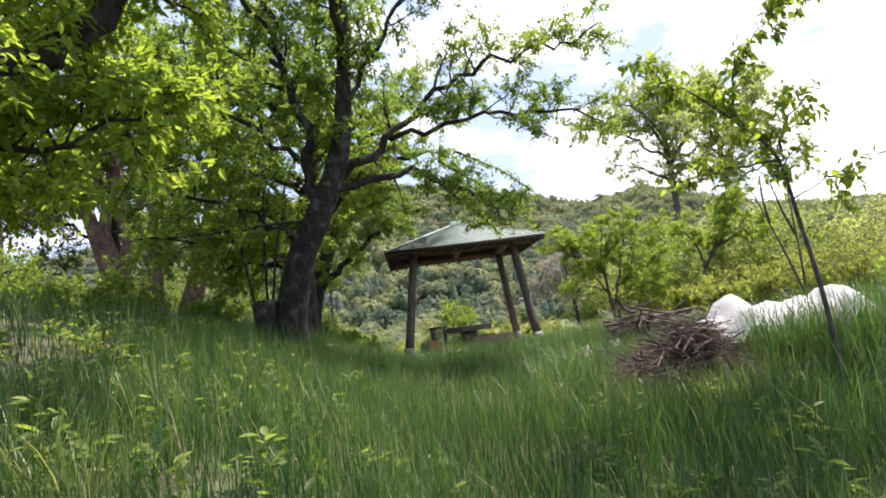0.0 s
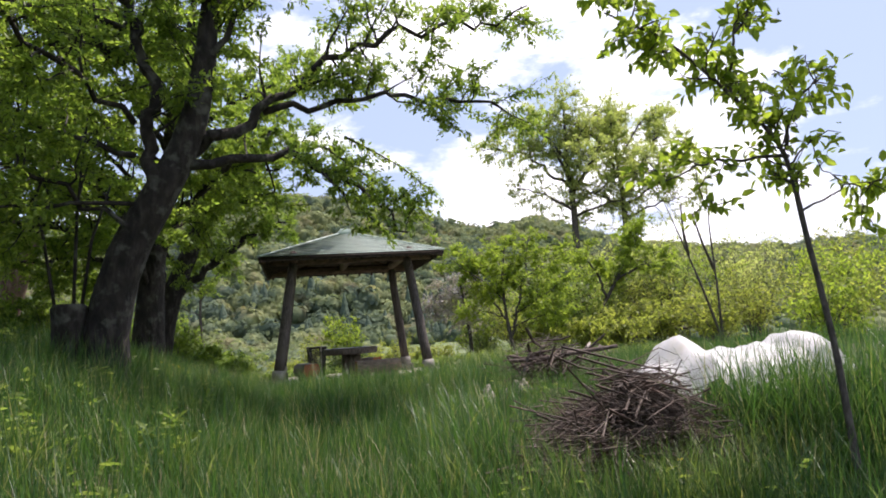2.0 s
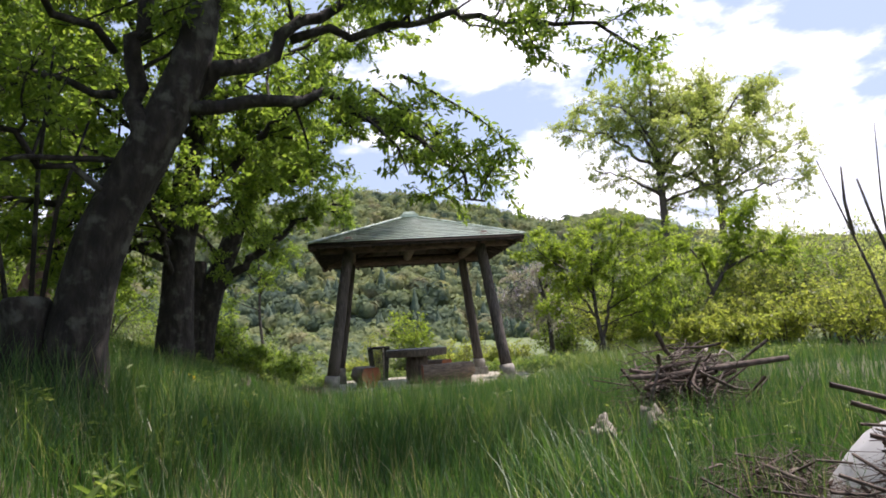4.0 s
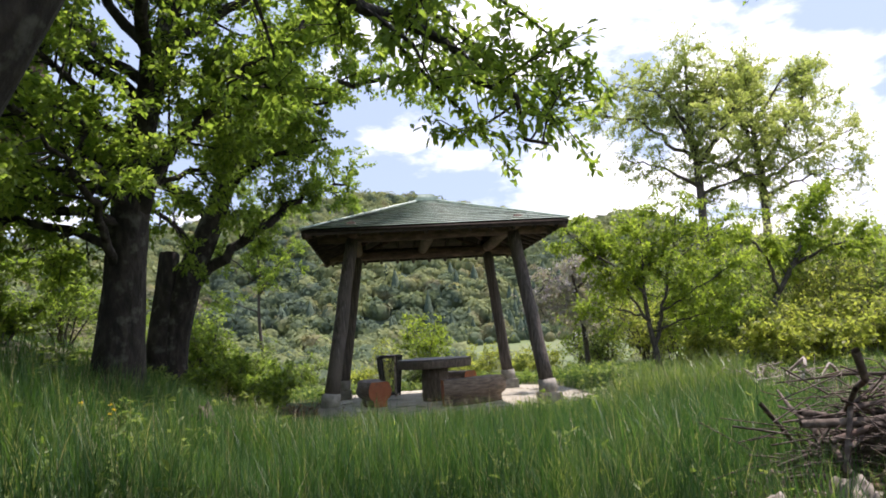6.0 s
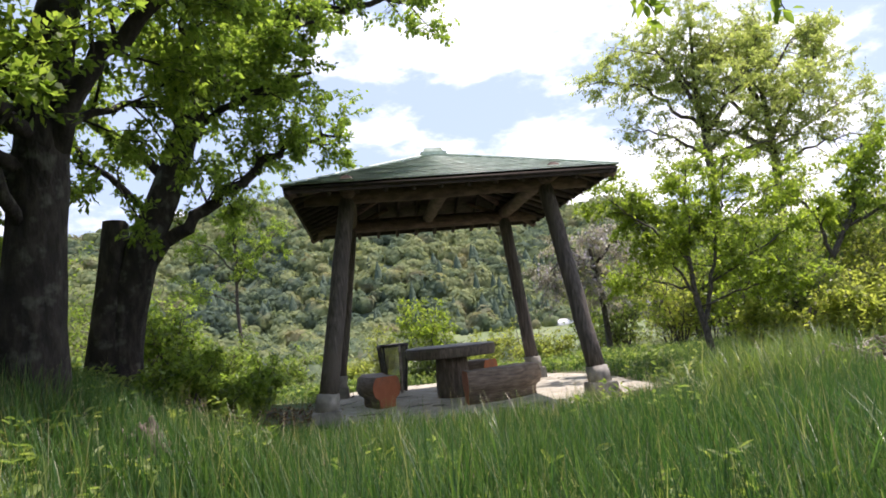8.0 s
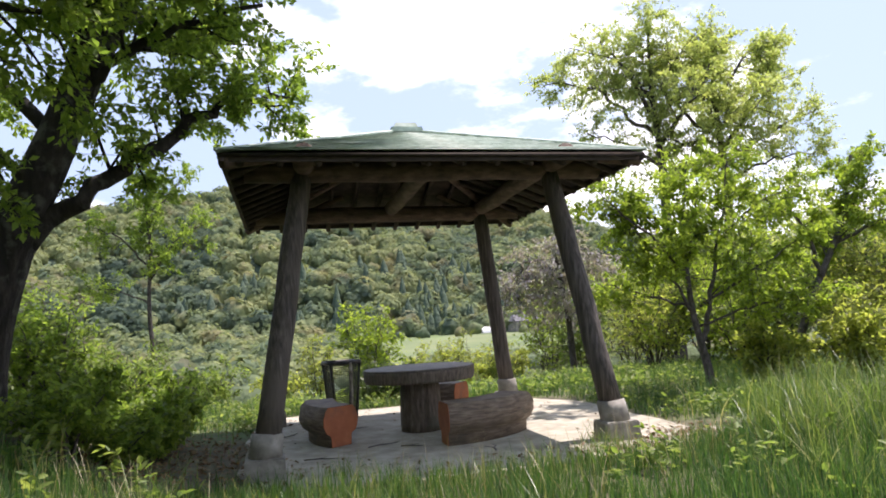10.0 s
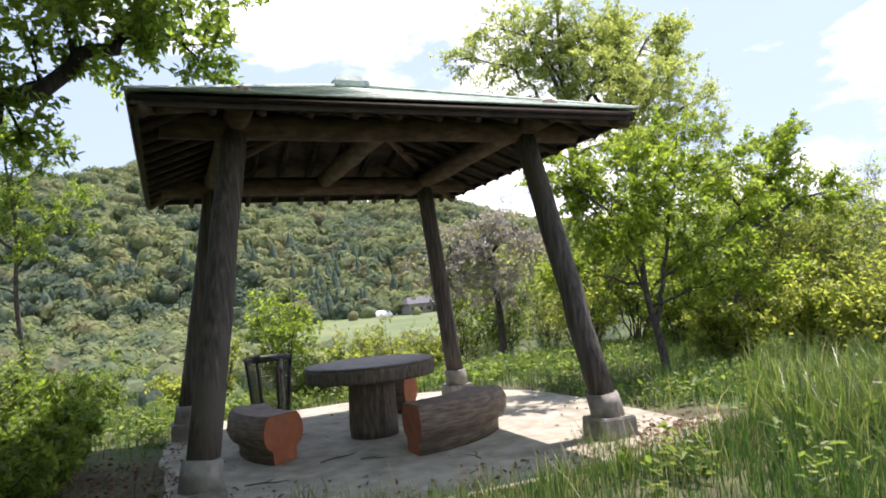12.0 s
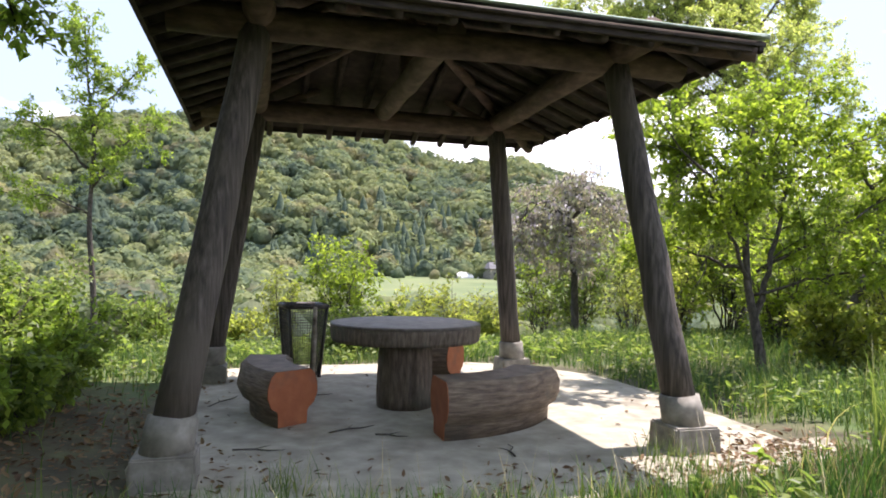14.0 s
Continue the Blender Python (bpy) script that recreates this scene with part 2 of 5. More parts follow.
def child(name, me, parent, label=""):
    ob = new(name, me)
    ob.parent = parent
    return tagged(ob, label)


def thing(name, label, category, group="", kind="", at=(0, 0, 0)):
    ob = new(name)
    ob.location = at
    return tagged(ob, label, category, group, kind)


def part(name, bm, mat, parent, label=""):
    me = bpy.data.meshes.new(name)
    bm.to_mesh(me)
    bm.free()
    me.materials.append(mat)
    return child(name, me, parent, label)


def tube(points, radii, k=8, wobble=0.0, cap=True):
    """A round limb along points, as quads."""
    p = np.asarray(points, dtype=float)
    r = np.asarray(radii, dtype=float)
    n = len(p)
    d = np.gradient(p, axis=0)
    d /= np.linalg.norm(d, axis=1)[:, None] + 1e-9
    ref = np.array([0.31, 0.17, 0.93]) if abs(d[:, 2]).mean() < 0.8 else np.array([1.0, 0.13, 0.05])
    a = np.cross(d, ref)
    a /= np.linalg.norm(a, axis=1)[:, None] + 1e-9
    b = np.cross(d, a)
    th = np.arange(k) * 2 * np.pi / k
    rr = r[:, None] * (1 + (wobble * rng.standard_normal((n, k)) if wobble else 0))
    v = p[:, None, :] + rr[..., None] * (np.cos(th)[None, :, None] * a[:, None, :] + np.sin(th)[None, :, None] * b[:, None, :])
    i, j = np.meshgrid(np.arange(n - 1), np.arange(k), indexing="ij")
    f = np.stack([i * k + j, i * k + (j + 1) % k, (i + 1) * k + (j + 1) % k, (i + 1) * k + j], -1).reshape(-1, 4)
    v = v.reshape(-1, 3)
    if cap and k % 2 == 0:
        ends = []
        for base in (0, (n - 1) * k):
            for q in range(k // 2 - 1):
                quad = [base + q, base + q + 1, base + k - 2 - q, base + k - 1 - q]
                ends.append(quad if base else quad[::-1])
        f = np.concatenate([f, np.array(ends)])
    return v, f


def resample(points, n):
    """A smooth line of n points (columns x, y, z, r) through the given ones."""
    p = np.asarray(points, dtype=float)
    u = np.concatenate([[0], np.cumsum(np.linalg.norm(np.diff(p[:, :3], axis=0), axis=1))])
    u /= u[-1]
    t = np.linspace(0, 1, n)
    q = np.stack([np.interp(t, u, p[:, c]) for c in range(p.shape[1])], 1)
    for _ in range(2):
        q[1:-1] = 0.25 * q[:-2] + 0.5 * q[1:-1] + 0.25 * q[2:]
    return q


def leaf_quads(pos, axis, size, width=0.42, droop=0.3, fold=0.25, plain=False):
    """Pointed leaves folded along the midrib: two quads each, or one cupped quad."""
    n = len(pos)
    a = axis + rng.normal(0, 0.35, (n, 3))
    a[:, 2] -= droop
    a /= np.linalg.norm(a, axis=1)[:, None] + 1e-9
    up = np.array([0, 0, 1.0]) + rng.normal(0, 0.45, (n, 3))
    b = np.cross(a, up)
    b /= np.linalg.norm(b, axis=1)[:, None] + 1e-9
    c = np.cross(b, a)
    s = size[:, None]
    w = width * 0.5
    if plain:
        v = np.stack([pos + s * (x * a + y * b + z * c) for x, y, z in ((0, 0, 0), (0.45, w, fold * w), (1, 0, -0.05), (0.5, -w, fold * w))], 1).reshape(-1, 3)
        return v, np.arange(n)[:, None] * 4 + np.array([[0, 1, 2, 3]])
    shape = [(0, 0, 0), (0.3, w, fold * w * 2), (0.68, w * 0.75, fold * w * 1.4), (1, 0, -0.06), (0.68, -w * 0.75, fold * w * 1.4), (0.3, -w, fold * w * 2)]
    v = np.stack([pos + s * (x * a + y * b + z * c) for x, y, z in shape], 1).reshape(-1, 3)
    o = np.arange(n)[:, None] * 6
    f = np.concatenate([o + np.array([[0, 1, 2, 3]]), o + np.array([[0, 3, 4, 5]])])
    return v, f


def unit(v):
    return v / (np.linalg.norm(v) + 1e-9)


def grow_tree(name, label, category, limbs, leaf_mat, bark, leaves=8000, leaf=0.07, sub=5, sub_len=1.2, twigs=7, twig_len=0.5,
              rise=0.25, start=0.35, group="", leaf_width=0.42, trunk_k=12, droop=0.3, extra=None, trunk_bare=True, wob=0.03, folded=False):
    """A tree from its trunk and limbs (rows of x, y, z, radius); side branches, twigs and leaves grow from them."""
    root = np.asarray(limbs[0][0][:3])
    ob = thing(name, label, category, group, at=tuple(root))
    wood, fine, leafy = Build(), Build(), []
    for index, limb in enumerate(limbs):
        q = resample(limb, max(6, 4 * len(limb)))
        length = np.linalg.norm(np.diff(q[:, :3], axis=0), axis=1).sum()
        if index:
            q[1:-1, :3] += rng.normal(0, 0.012 * length, (len(q) - 2, 3))
        wood.add(*tube(q[:, :3] - root, q[:, 3], trunk_k if q[0, 3] > 0.08 else 6, wob))
        s0 = start if index or not trunk_bare else max(start, 0.5)
        count = max(3, int(sub * length))
        for t in s0 + (1 - s0) * (np.arange(count) + rng.random(count)) / count:
            k = t * (len(q) - 1)
            i = min(int(k), len(q) - 2)
            o = q[i] + (k - i) * (q[i + 1] - q[i])
            along = unit(q[i + 1, :3] - q[i, :3])
            side = unit(np.cross(along, rng.normal(0, 1, 3)))
            way = unit(side + along * rng.uniform(0.2, 0.8) + np.array([0, 0, rise]))
            sl = sub_len * rng.uniform(0.5, 1.15) * (1.15 - 0.55 * t)
            m = 6 if folded else 4
            steps = np.cumsum(np.concatenate([[o[:3]], (way + rng.normal(0, 0.18, (m - 1, 3)) + np.outer(np.arange(m - 1), [0, 0, -0.03 * droop])) * sl / (m - 1)]), 0)
            r0 = min(o[3] * 0.55, 0.012 + 0.012 * sl)
            fine.add(*tube(steps - root, np.linspace(r0, 0.004, m), 4 if folded else 3, 0, False))
            for _ in range(twigs):
                u = rng.uniform(0.25, 1) * (m - 1)
                j = min(int(u), m - 2)
                tb = steps[j] + (u - j) * (steps[j + 1] - steps[j])
                tw = unit(way * 0.5 + rng.normal(0, 0.7, 3) + np.array([0, 0, rise * 0.3]))
                tw = unit(tw * np.array([1, 1, 0.6]))
                tl = twig_len * rng.uniform(0.4, 1.2)
                tp = np.stack([tb, tb + tw * tl * 0.5 + rng.normal(0, 0.03, 3), tb + tw * tl - np.array([0, 0, 0.12 * droop * tl])])
                fine.add(*(tube(tp - root, [0.005, 0.004, 0.002], 3, 0, False) if folded else tube(tp[[0, 2]] - root, [0.004, 0.002], 3, 0, False)))
                leafy.append((tp[0], tp[2], tw))
    if extra:
        for line in extra:
            q = resample(line, 10)
            fine.add(*tube(q[:, :3] - root, q[:, 3], 5, 0, False))
            for i in range(1, len(q)):
                leafy.append((q[i - 1, :3], q[i, :3], unit(q[i, :3] - q[i - 1, :3])))
    child("trunk", wood.mesh("trunk", bark, True), ob)
    tagged(child("branchwork", fine.mesh("branchwork", bark, True), ob), kind="stuff")
    a = np.array([l[0] for l in leafy])
    b = np.array([l[1] for l in leafy])
    w = np.array([l[2] for l in leafy])
    pick = rng.integers(0, len(a), leaves)
    t = rng.random(leaves)[:, None] ** 0.7
    pos = a[pick] + (b - a)[pick] * t + rng.normal(0, leaf * 0.35, (leaves, 3))
    out = w[pick] * 0.5 + rng.normal(0, 0.6, (leaves, 3))
    v, f = leaf_quads(pos - root, out, leaf * rng.uniform(0.6, 1.25, leaves), leaf_width if folded else leaf_width * 1.25, droop, plain=not folded)
    tagged(child("crown", np_mesh("crown", v, f, leaf_mat), ob), kind="stuff")
    return ob


# ---- ground ----
def smooth01(t):
    t = np.clip(t, 0, 1)
    return t * t * (3 - 2 * t)


RIDGE_AZ = [-180, -100, -60, -30, -20, -11, -1, 4, 9, 13, 16.5, 19, 22, 24, 30, 40, 60, 100, 180]
RIDGE_EL = [4, 5, 7, 8.6, 9.7, 11.4, 12.8, 12.4, 11.0, 10.1, 9.0, 9.2, 9.5, 8.5, 6.5, 5, 4.5, 4, 4]


def lumps(x, y, s, seed=0.0):
    return (np.sin(x * s + 1.3 + seed) * np.cos(y * s * 1.13 + 0.7 * seed) + 0.6 * np.sin(x * s * 2.3 + y * s * 1.7 + seed) + 0.35 * np.cos(x * s * 4.1 - y * s * 3.7 + 2 * seed)) / 1.95


def ground_z(x, y):
    x, y = np.asarray(x, dtype=float), np.asarray(y, dtype=float)
    base = np.interp(y, [-60, -19, -12, -7, 3.0, 5, 9, 20, 60], [-0.9, -0.42, -0.12, -0.02, -0.03, -0.15, -0.7, -3.0, -7.5])
    foot = np.interp(y, [-20, -12, -8, -6, -2, 1, 4], [-1.6, -1.7, -1.9, -1.95, -2.5, -3.2, -4.0])
    rise = np.interp(y, [-20, 0, 3, 9], [0.42, 0.42, 0.3, 0.03])
    d = foot - x
    bank = rise * (np.sqrt(d * d + 0.25) + d) / 2
    bank = 2.9 * np.tanh(bank / 2.9)
    right = 0.05 * np.clip(x - 0.5, 0, 6) * np.interp(y, [-10, 0], [1, 0.3])
    near = base + bank + right + 0.05 * lumps(x, y, 0.9) * np.clip((np.hypot(x, y) - 3.2) / 2, 0, 1)
    r = np.hypot(x, y + 6)
    az = np.degrees(np.arctan2(x, y + 6))
    valley = np.interp(r, [60, 150, 330], [-7.5, -9, -2.5])
    top = np.tan(np.radians(np.interp(az, RIDGE_AZ, RIDGE_EL))) * 520 - 7
    t = np.clip((r - 300) / 220, 0, 1)
    hill = (top + 2.5) * (t ** 0.9) + lumps(x, y, 0.021, 2.0) * 12 * np.sin(np.pi * t) - np.clip(r - 540, 0, 400) * 0.12
    far = valley + hill * (r > 300)
    k = smooth01((r - 35) / 30)
    return near * (1 - k) + far * k


def ground_mesh():
    rad = np.concatenate([np.linspace(0, 26, 130), np.geomspace(26.4, 4500, 150)])
    k = 224
    th = np.arange(k) * 2 * np.pi / k
    x = rad[:, None] * np.cos(th) + 0.0
    y = rad[:, None] * np.sin(th) - 6.0
    v = np.stack([x, y, ground_z(x, y)], -1).reshape(-1, 3)
    i, j = np.meshgrid(np.arange(len(rad) - 1), np.arange(k), indexing="ij")
    f = np.stack([i * k + j, (i + 1) * k + j, (i + 1) * k + (j + 1) % k, i * k + (j + 1) % k], -1).reshape(-1, 4)
    me = np_mesh("ground", v, f, M_SOIL, True)
    me.materials.append(M_FIELD)
    me.materials.append(M_HAZY_CONIFER)
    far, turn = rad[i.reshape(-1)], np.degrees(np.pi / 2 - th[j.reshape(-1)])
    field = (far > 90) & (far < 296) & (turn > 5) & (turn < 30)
    # Dark green far ground stands in for shade in gaps between crowns.
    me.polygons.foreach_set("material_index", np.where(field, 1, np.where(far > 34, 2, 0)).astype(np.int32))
    return me


tagged(new("ground", ground_mesh()), "sloping meadow soil under tall green grass", "ground", kind="structure")


def grid_z(x, y):
    return float(ground_z(x, y))


# ---- far woods, valley ----
def icosphere(level=2):
    bm = bmesh.new()
    bmesh.ops.create_icosphere(bm, subdivisions=level, radius=1.0)
    v = np.array([p.co[:] for p in bm.verts])
    f = np.array([[q.index for q in p.verts] for p in bm.faces])
    bm.free()
    return v, f


def shell(spot, way, half):
    """Ragged leafy plates lying on the outside of a crown."""
    n = len(spot)
    out = way + rng.normal(0, 0.22, (n, 3))
    out /= np.linalg.norm(out, axis=1)[:, None]
    a = np.cross(out, rng.normal(0, 1, (n, 3)))
    a /= np.linalg.norm(a, axis=1)[:, None]
    b = np.cross(out, a)
    rows = []
    for p, q in ((1, 0), (0, 1), (-1, 0), (0, -1)):
        k = (half * rng.uniform(0.55, 1.3, n))[:, None]
        rows.append(spot + k * (p * a + q * b))
    return np.stack(rows, 1).reshape(-1, 3), np.arange(n)[:, None] * 4 + np.array([[0, 1, 2, 3]])


def far_woods():
    v0, f0 = icosphere(1)
    n = 5000
    az = np.radians(rng.uniform(-42, 50, n))
    r = 282 + 275 * rng.random(n) ** 0.9
    near = (rng.random(n) < 0.28) & (np.degrees(az) < 4)
    r[near] = rng.uniform(85, 300, near.sum())
    x, y = r * np.sin(az), r * np.cos(az) - 6
    z = ground_z(x, y)
    size = rng.uniform(3.8, 7.2, n) * (0.8 + 0.4 * rng.random(n)) * np.where(near, 0.62, 1.0)
    mid = np.stack([x, y, z + size * 0.4], 1)
    tall = rng.uniform(0.8, 1.1, n)
    flat = np.stack([np.ones(n), np.ones(n), tall], 1)[:, None, :]
    v = v0[None] * (1 + rng.normal(0, 0.08, (n, len(v0), 1))) * (size * 0.82)[:, None, None] * flat + mid[:, None, :]
    f = (f0[None] + (np.arange(n) * len(v0))[:, None, None]).reshape(-1, 3)
    me = np_mesh("far_woods", v.reshape(-1, 3), f, M_HAZY_CANOPY, True)
    tagged(new("far_woods", me), "mixed spring woodland covering the hills across the valley", "woods", kind="stuff")
    per = 84
    way = rng.normal(0, 1, (n, per, 3))
    way /= np.linalg.norm(way, axis=2)[..., None]
    way[..., 2] = np.where(way[..., 2] < -0.25, -way[..., 2], way[..., 2])
    turn = rng.uniform(0, 6.28, (n, 1, 3))
    lobes = 1 + np.sin(way * 4.2 + turn).sum(2) * 0.07 + rng.normal(0, 0.05, (n, per))
    spot = mid[:, None, :] + way * lobes[..., None] * size[:, None, None] * flat * 0.92
    v, f = shell(spot.reshape(-1, 3), way.reshape(-1, 3), np.repeat(size, per) * rng.uniform(0.1, 0.22, n * per))
    tagged(new("far_boughs", np_mesh("far_boughs", v, f, M_HAZY_CANOPY)), "leafy boughs of the far hillside woods", "woods", kind="stuff")


def far_conifers():
    b = Build()
    n = 70
    az = np.radians(np.where(rng.random(n) < 0.6, rng.normal(12, 3, n), rng.normal(-3, 8, n)))
    r = rng.uniform(296, 360, n)
    for a, rr in zip(az, r):
        x, y = rr * math.sin(a), rr * math.cos(a) - 6
        h, w = rng.uniform(9, 15), rng.uniform(2.2, 3.4)
        z = grid_z(x, y)
        b.add(*tube([(x, y, z), (x, y, z + h * 0.3), (x + 0.2, y, z + h * 0.65), (x, y, z + h)], [w, w * 0.9, w * 0.55, 0.15], 7, 0.12, False))
    tagged(new("far_conifers", b.mesh("far_conifers", M_HAZY_CONIFER, True)), "dark cedar stand at the foot of the hill", "woods", kind="stuff")


def valley_trees():
    """Round trees and hedges on the valley floor."""
    v0, f0 = icosphere()
    n = 700
    az = np.radians(rng.uniform(-5, 70, n))
    r = rng.uniform(55, 290, n) ** 1.0
    keep = ~((np.degrees(az) > 8) & (np.degrees(az) < 26) & (r > 120) & (r < 272))
    az, r = az[keep], r[keep]
    n = len(az)
    x, y = r * np.sin(az), r * np.cos(az) - 6
    size = rng.uniform(1.4, 3.2, n)
    v = v0[None] * (1 + rng.normal(0, 0.16, (n, len(v0), 1))) * size[:, None, None] + np.stack([x, y, ground_z(x, y) + size * 0.6], 1)[:, None, :]
    f = (f0[None] + (np.arange(n) * len(v0))[:, None, None]).reshape(-1, 3)
    tagged(new("valley_trees", np_mesh("valley_trees", v.reshape(-1, 3), f, M_HAZY_CANOPY, True)), "scattered round trees and hedges on the valley floor", "woods", kind="stuff")


def box_bm(sx, sy, sz, z0=0.0, taper=1.0, bevel=0.0):
    bm = bmesh.new()
    bmesh.ops.create_cube(bm, size=1.0)
    for v in bm.verts:
        k = taper if v.co.z > 0 else 1.0
        v.co = Vector((v.co.x * sx * k, v.co.y * sy * k, (v.co.z + 0.5) * sz + z0))
    if bevel:
        bmesh.ops.bevel(bm, geom=bm.edges[:], offset=bevel, segments=2, affect="EDGES")
    return bm


def greenhouse(az, r, length, turn):
    x, y = r * math.sin(radians(az)), r * math.cos(radians(az)) - 6
    ob = thing("greenhouse", "white plastic-film tunnel greenhouse on the valley fields", "greenhouse", "valley greenhouses", at=(x, y, grid_z(x, y)))
    ob.rotation_euler = (0, 0, radians(turn))
    prof = [(2.6 * math.cos(a), 2.6 * math.sin(a)) for a in np.linspace(math.pi, 0, 9)]
    v = [(s, p, q) for s in (-length / 2, length / 2) for p, q in prof]
    f = [[i, i + 1, 9 + i + 1, 9 + i] for i in range(8)]
    child("film", np_mesh("film", v, f, M_WHITE, True), ob)
    for s in (-length / 2, length / 2):
        bm = bmesh.new()
        bm.faces.new([bm.verts.new((s, p, q)) for p, q in prof])
        part("end_wall", bm, M_WHITE, ob)


def farmhouse(az, r, turn, w=12):
    x, y = r * math.sin(radians(az)), r * math.cos(radians(az)) - 6
    ob = thing("farmhouse", "distant farmhouse with pale walls and a dark tiled roof", "house", "valley farmhouses", at=(x, y, grid_z(x, y)))
    ob.rotation_euler = (0, 0, radians(turn))
    part("wall", box_bm(w, 8, 4.2), M_CONCRETE, ob)
    bm = bmesh.new()
    c = [bm.verts.new(p) for p in ((-w / 2 - 1, -5, 4.2), (w / 2 + 1, -5, 4.2), (w / 2 + 1, 5, 4.2), (-w / 2 - 1, 5, 4.2), (-w / 2 + 1.5, 0, 7), (w / 2 - 1.5, 0, 7))]
    for q in ((0, 1, 5, 4), (2, 3, 4, 5), (1, 2, 5), (3, 0, 4), (3, 2, 1, 0)):
        bm.faces.new([c[i] for i in q])
    part("roof", bm, M_TILE, ob)
    for s in (-0.3, 0.05, 0.32):
        bm = box_bm(1.8, 0.1, 1.4, 1.2)
        bmesh.ops.translate(bm, verts=bm.verts, vec=(w * s, -4.02, 0))
        part("window", bm, M_BIN, ob)


far_woods()
far_conifers()
valley_trees()
greenhouse(17.2, 285, 10, 8)
greenhouse(15.0, 292, 6, 12)
farmhouse(20.0, 285, 10)
farmhouse(22.0, 290, -15, 14)
farmhouse(24.5, 280, 20, 10)


# ---- gazebo ----
HALF, EAVE, APEX = 2.15, 2.98, 3.80
SLOPE = (APEX - EAVE) / HALF
gazebo = thing("gazebo", "open log gazebo with a hipped green shingle roof on slanting posts", "gazebo")


def log(name, a, b, r0, r1, parent, mat, k=12, wob=0.02, bend=0.0, label=""):
    n = 9
    t = np.linspace(0, 1, n)[:, None]
    p = np.asarray(a) * (1 - t) + np.asarray(b) * t
    p[1:-1] += rng.normal(0, bend, (n - 2, 3))
    v, f = tube(p, np.linspace(r0, r1, n), k, wob)
    return child(name, np_mesh(name, v, f, mat, True), parent, label)


POSTS = [((1.65, -1.92), (1.35, -1.40)), ((-1.82, -1.92), (-1.37, -1.40)), ((1.65, 1.46), (1.35, 1.34)), ((-1.81, 1.46), (-1.37, 1.34))]
for (bx, by), (tx, ty) in POSTS:
    dx, dy = (tx - bx) / 2.75, (ty - by) / 2.75
    base = 0.2
    post = log("post", (bx + dx * 0.2, by + dy * 0.2, base + 0.18), (tx, ty, 2.98), 0.118, 0.104, gazebo, M_POST, 16, 0.014, 0.004, "weathered grey log post leaning inwards")
    n = 16
    v, f = tube([(bx, by, base - 0.02), (bx + dx * 0.1, by + dy * 0.1, base + 0.1), (bx + dx * 0.2, by + dy * 0.2, base + 0.195), (bx + dx * 0.2, by + dy * 0.2, base + 0.205)], [0.15, 0.147, 0.143, 0.13], 20)
    child("collar", np_mesh("collar", v, f, M_CONCRETE, True), post, "grey concrete collar round the post foot")
    bm = box_bm(0.37, 0.37, 0.27, base - 0.26, 0.93, 0.012)
    bmesh.ops.translate(bm, verts=bm.verts, vec=(bx, by, 0))
    part("footing", bm, M_CONCRETE, post, "square grey concrete footing block")

ZB = 2.95
log("beam", (-1.95, -1.40, ZB), (1.95, -1.40, ZB), 0.115, 0.11, gazebo, M_BEAM, 14, 0.02, 0.006)
log("beam", (-1.95, 1.34, ZB), (1.95, 1.34, ZB), 0.115, 0.11, gazebo, M_BEAM, 14, 0.02, 0.006)
log("beam", (-1.37, -1.95, ZB + 0.05), (-1.37, 1.95, ZB + 0.05), 0.11, 0.105, gazebo, M_BEAM, 14, 0.02, 0.006)
log("beam", (1.35, -1.95, ZB + 0.05), (1.35, 1.95, ZB + 0.05), 0.11, 0.105, gazebo, M_BEAM, 14, 0.02, 0.006)
log("tie_beam", (-0.02, -1.5, ZB + 0.06), (-0.02, 1.44, ZB + 0.06), 0.105, 0.1, gazebo, M_BEAM, 14, 0.02, 0.004)
log("king_post", (-0.02, 0, ZB + 0.1), (-0.02, 0, 3.62), 0.07, 0.07, gazebo, M_BEAM, 10)
for sx, sy in ((1, -1), (-1, -1), (1, 1), (-1, 1)):
    under = 0.13
    log("hip_rafter", (sx * 2.1, sy * 2.1, EAVE + 0.02 - under), (sx * 0.06, sy * 0.06, APEX - 0.02 - under), 0.06, 0.055, gazebo, M_BEAM, 8)
    log("brace", (sx * 1.36, sy * 1.3, ZB - 0.02), (sx * 0.72, sy * 1.36, ZB + 0.28), 0.045, 0.04, gazebo, M_BEAM, 8)


def roof_panel(name, u0, u1, lift0, lift1, thick, turn, mat, over=0.0):
    """One strip across one side of the hip roof, between two heights."""
    h0, h1 = HALF * (1 - u0) + over, HALF * (1 - u1)
    z0, z1 = EAVE + (APEX - EAVE) * u0, EAVE + (APEX - EAVE) * u1
    v = [(-h0, -h0, z0 + lift0), (h0, -h0, z0 + lift0), (h1, -h1, z1 + lift1), (-h1, -h1, z1 + lift1)]
    v += [(a, b, c - thick) for a, b, c in v]
    v = [(a * math.cos(turn) - b * math.sin(turn), a * math.sin(turn) + b * math.cos(turn), c) for a, b, c in v]
    f = [[0, 1, 2, 3], [7, 6, 5, 4], [0, 4, 5, 1], [1, 5, 6, 2], [2, 6, 7, 3], [3, 7, 4, 0]]
    return np_mesh(name, v, f, mat)


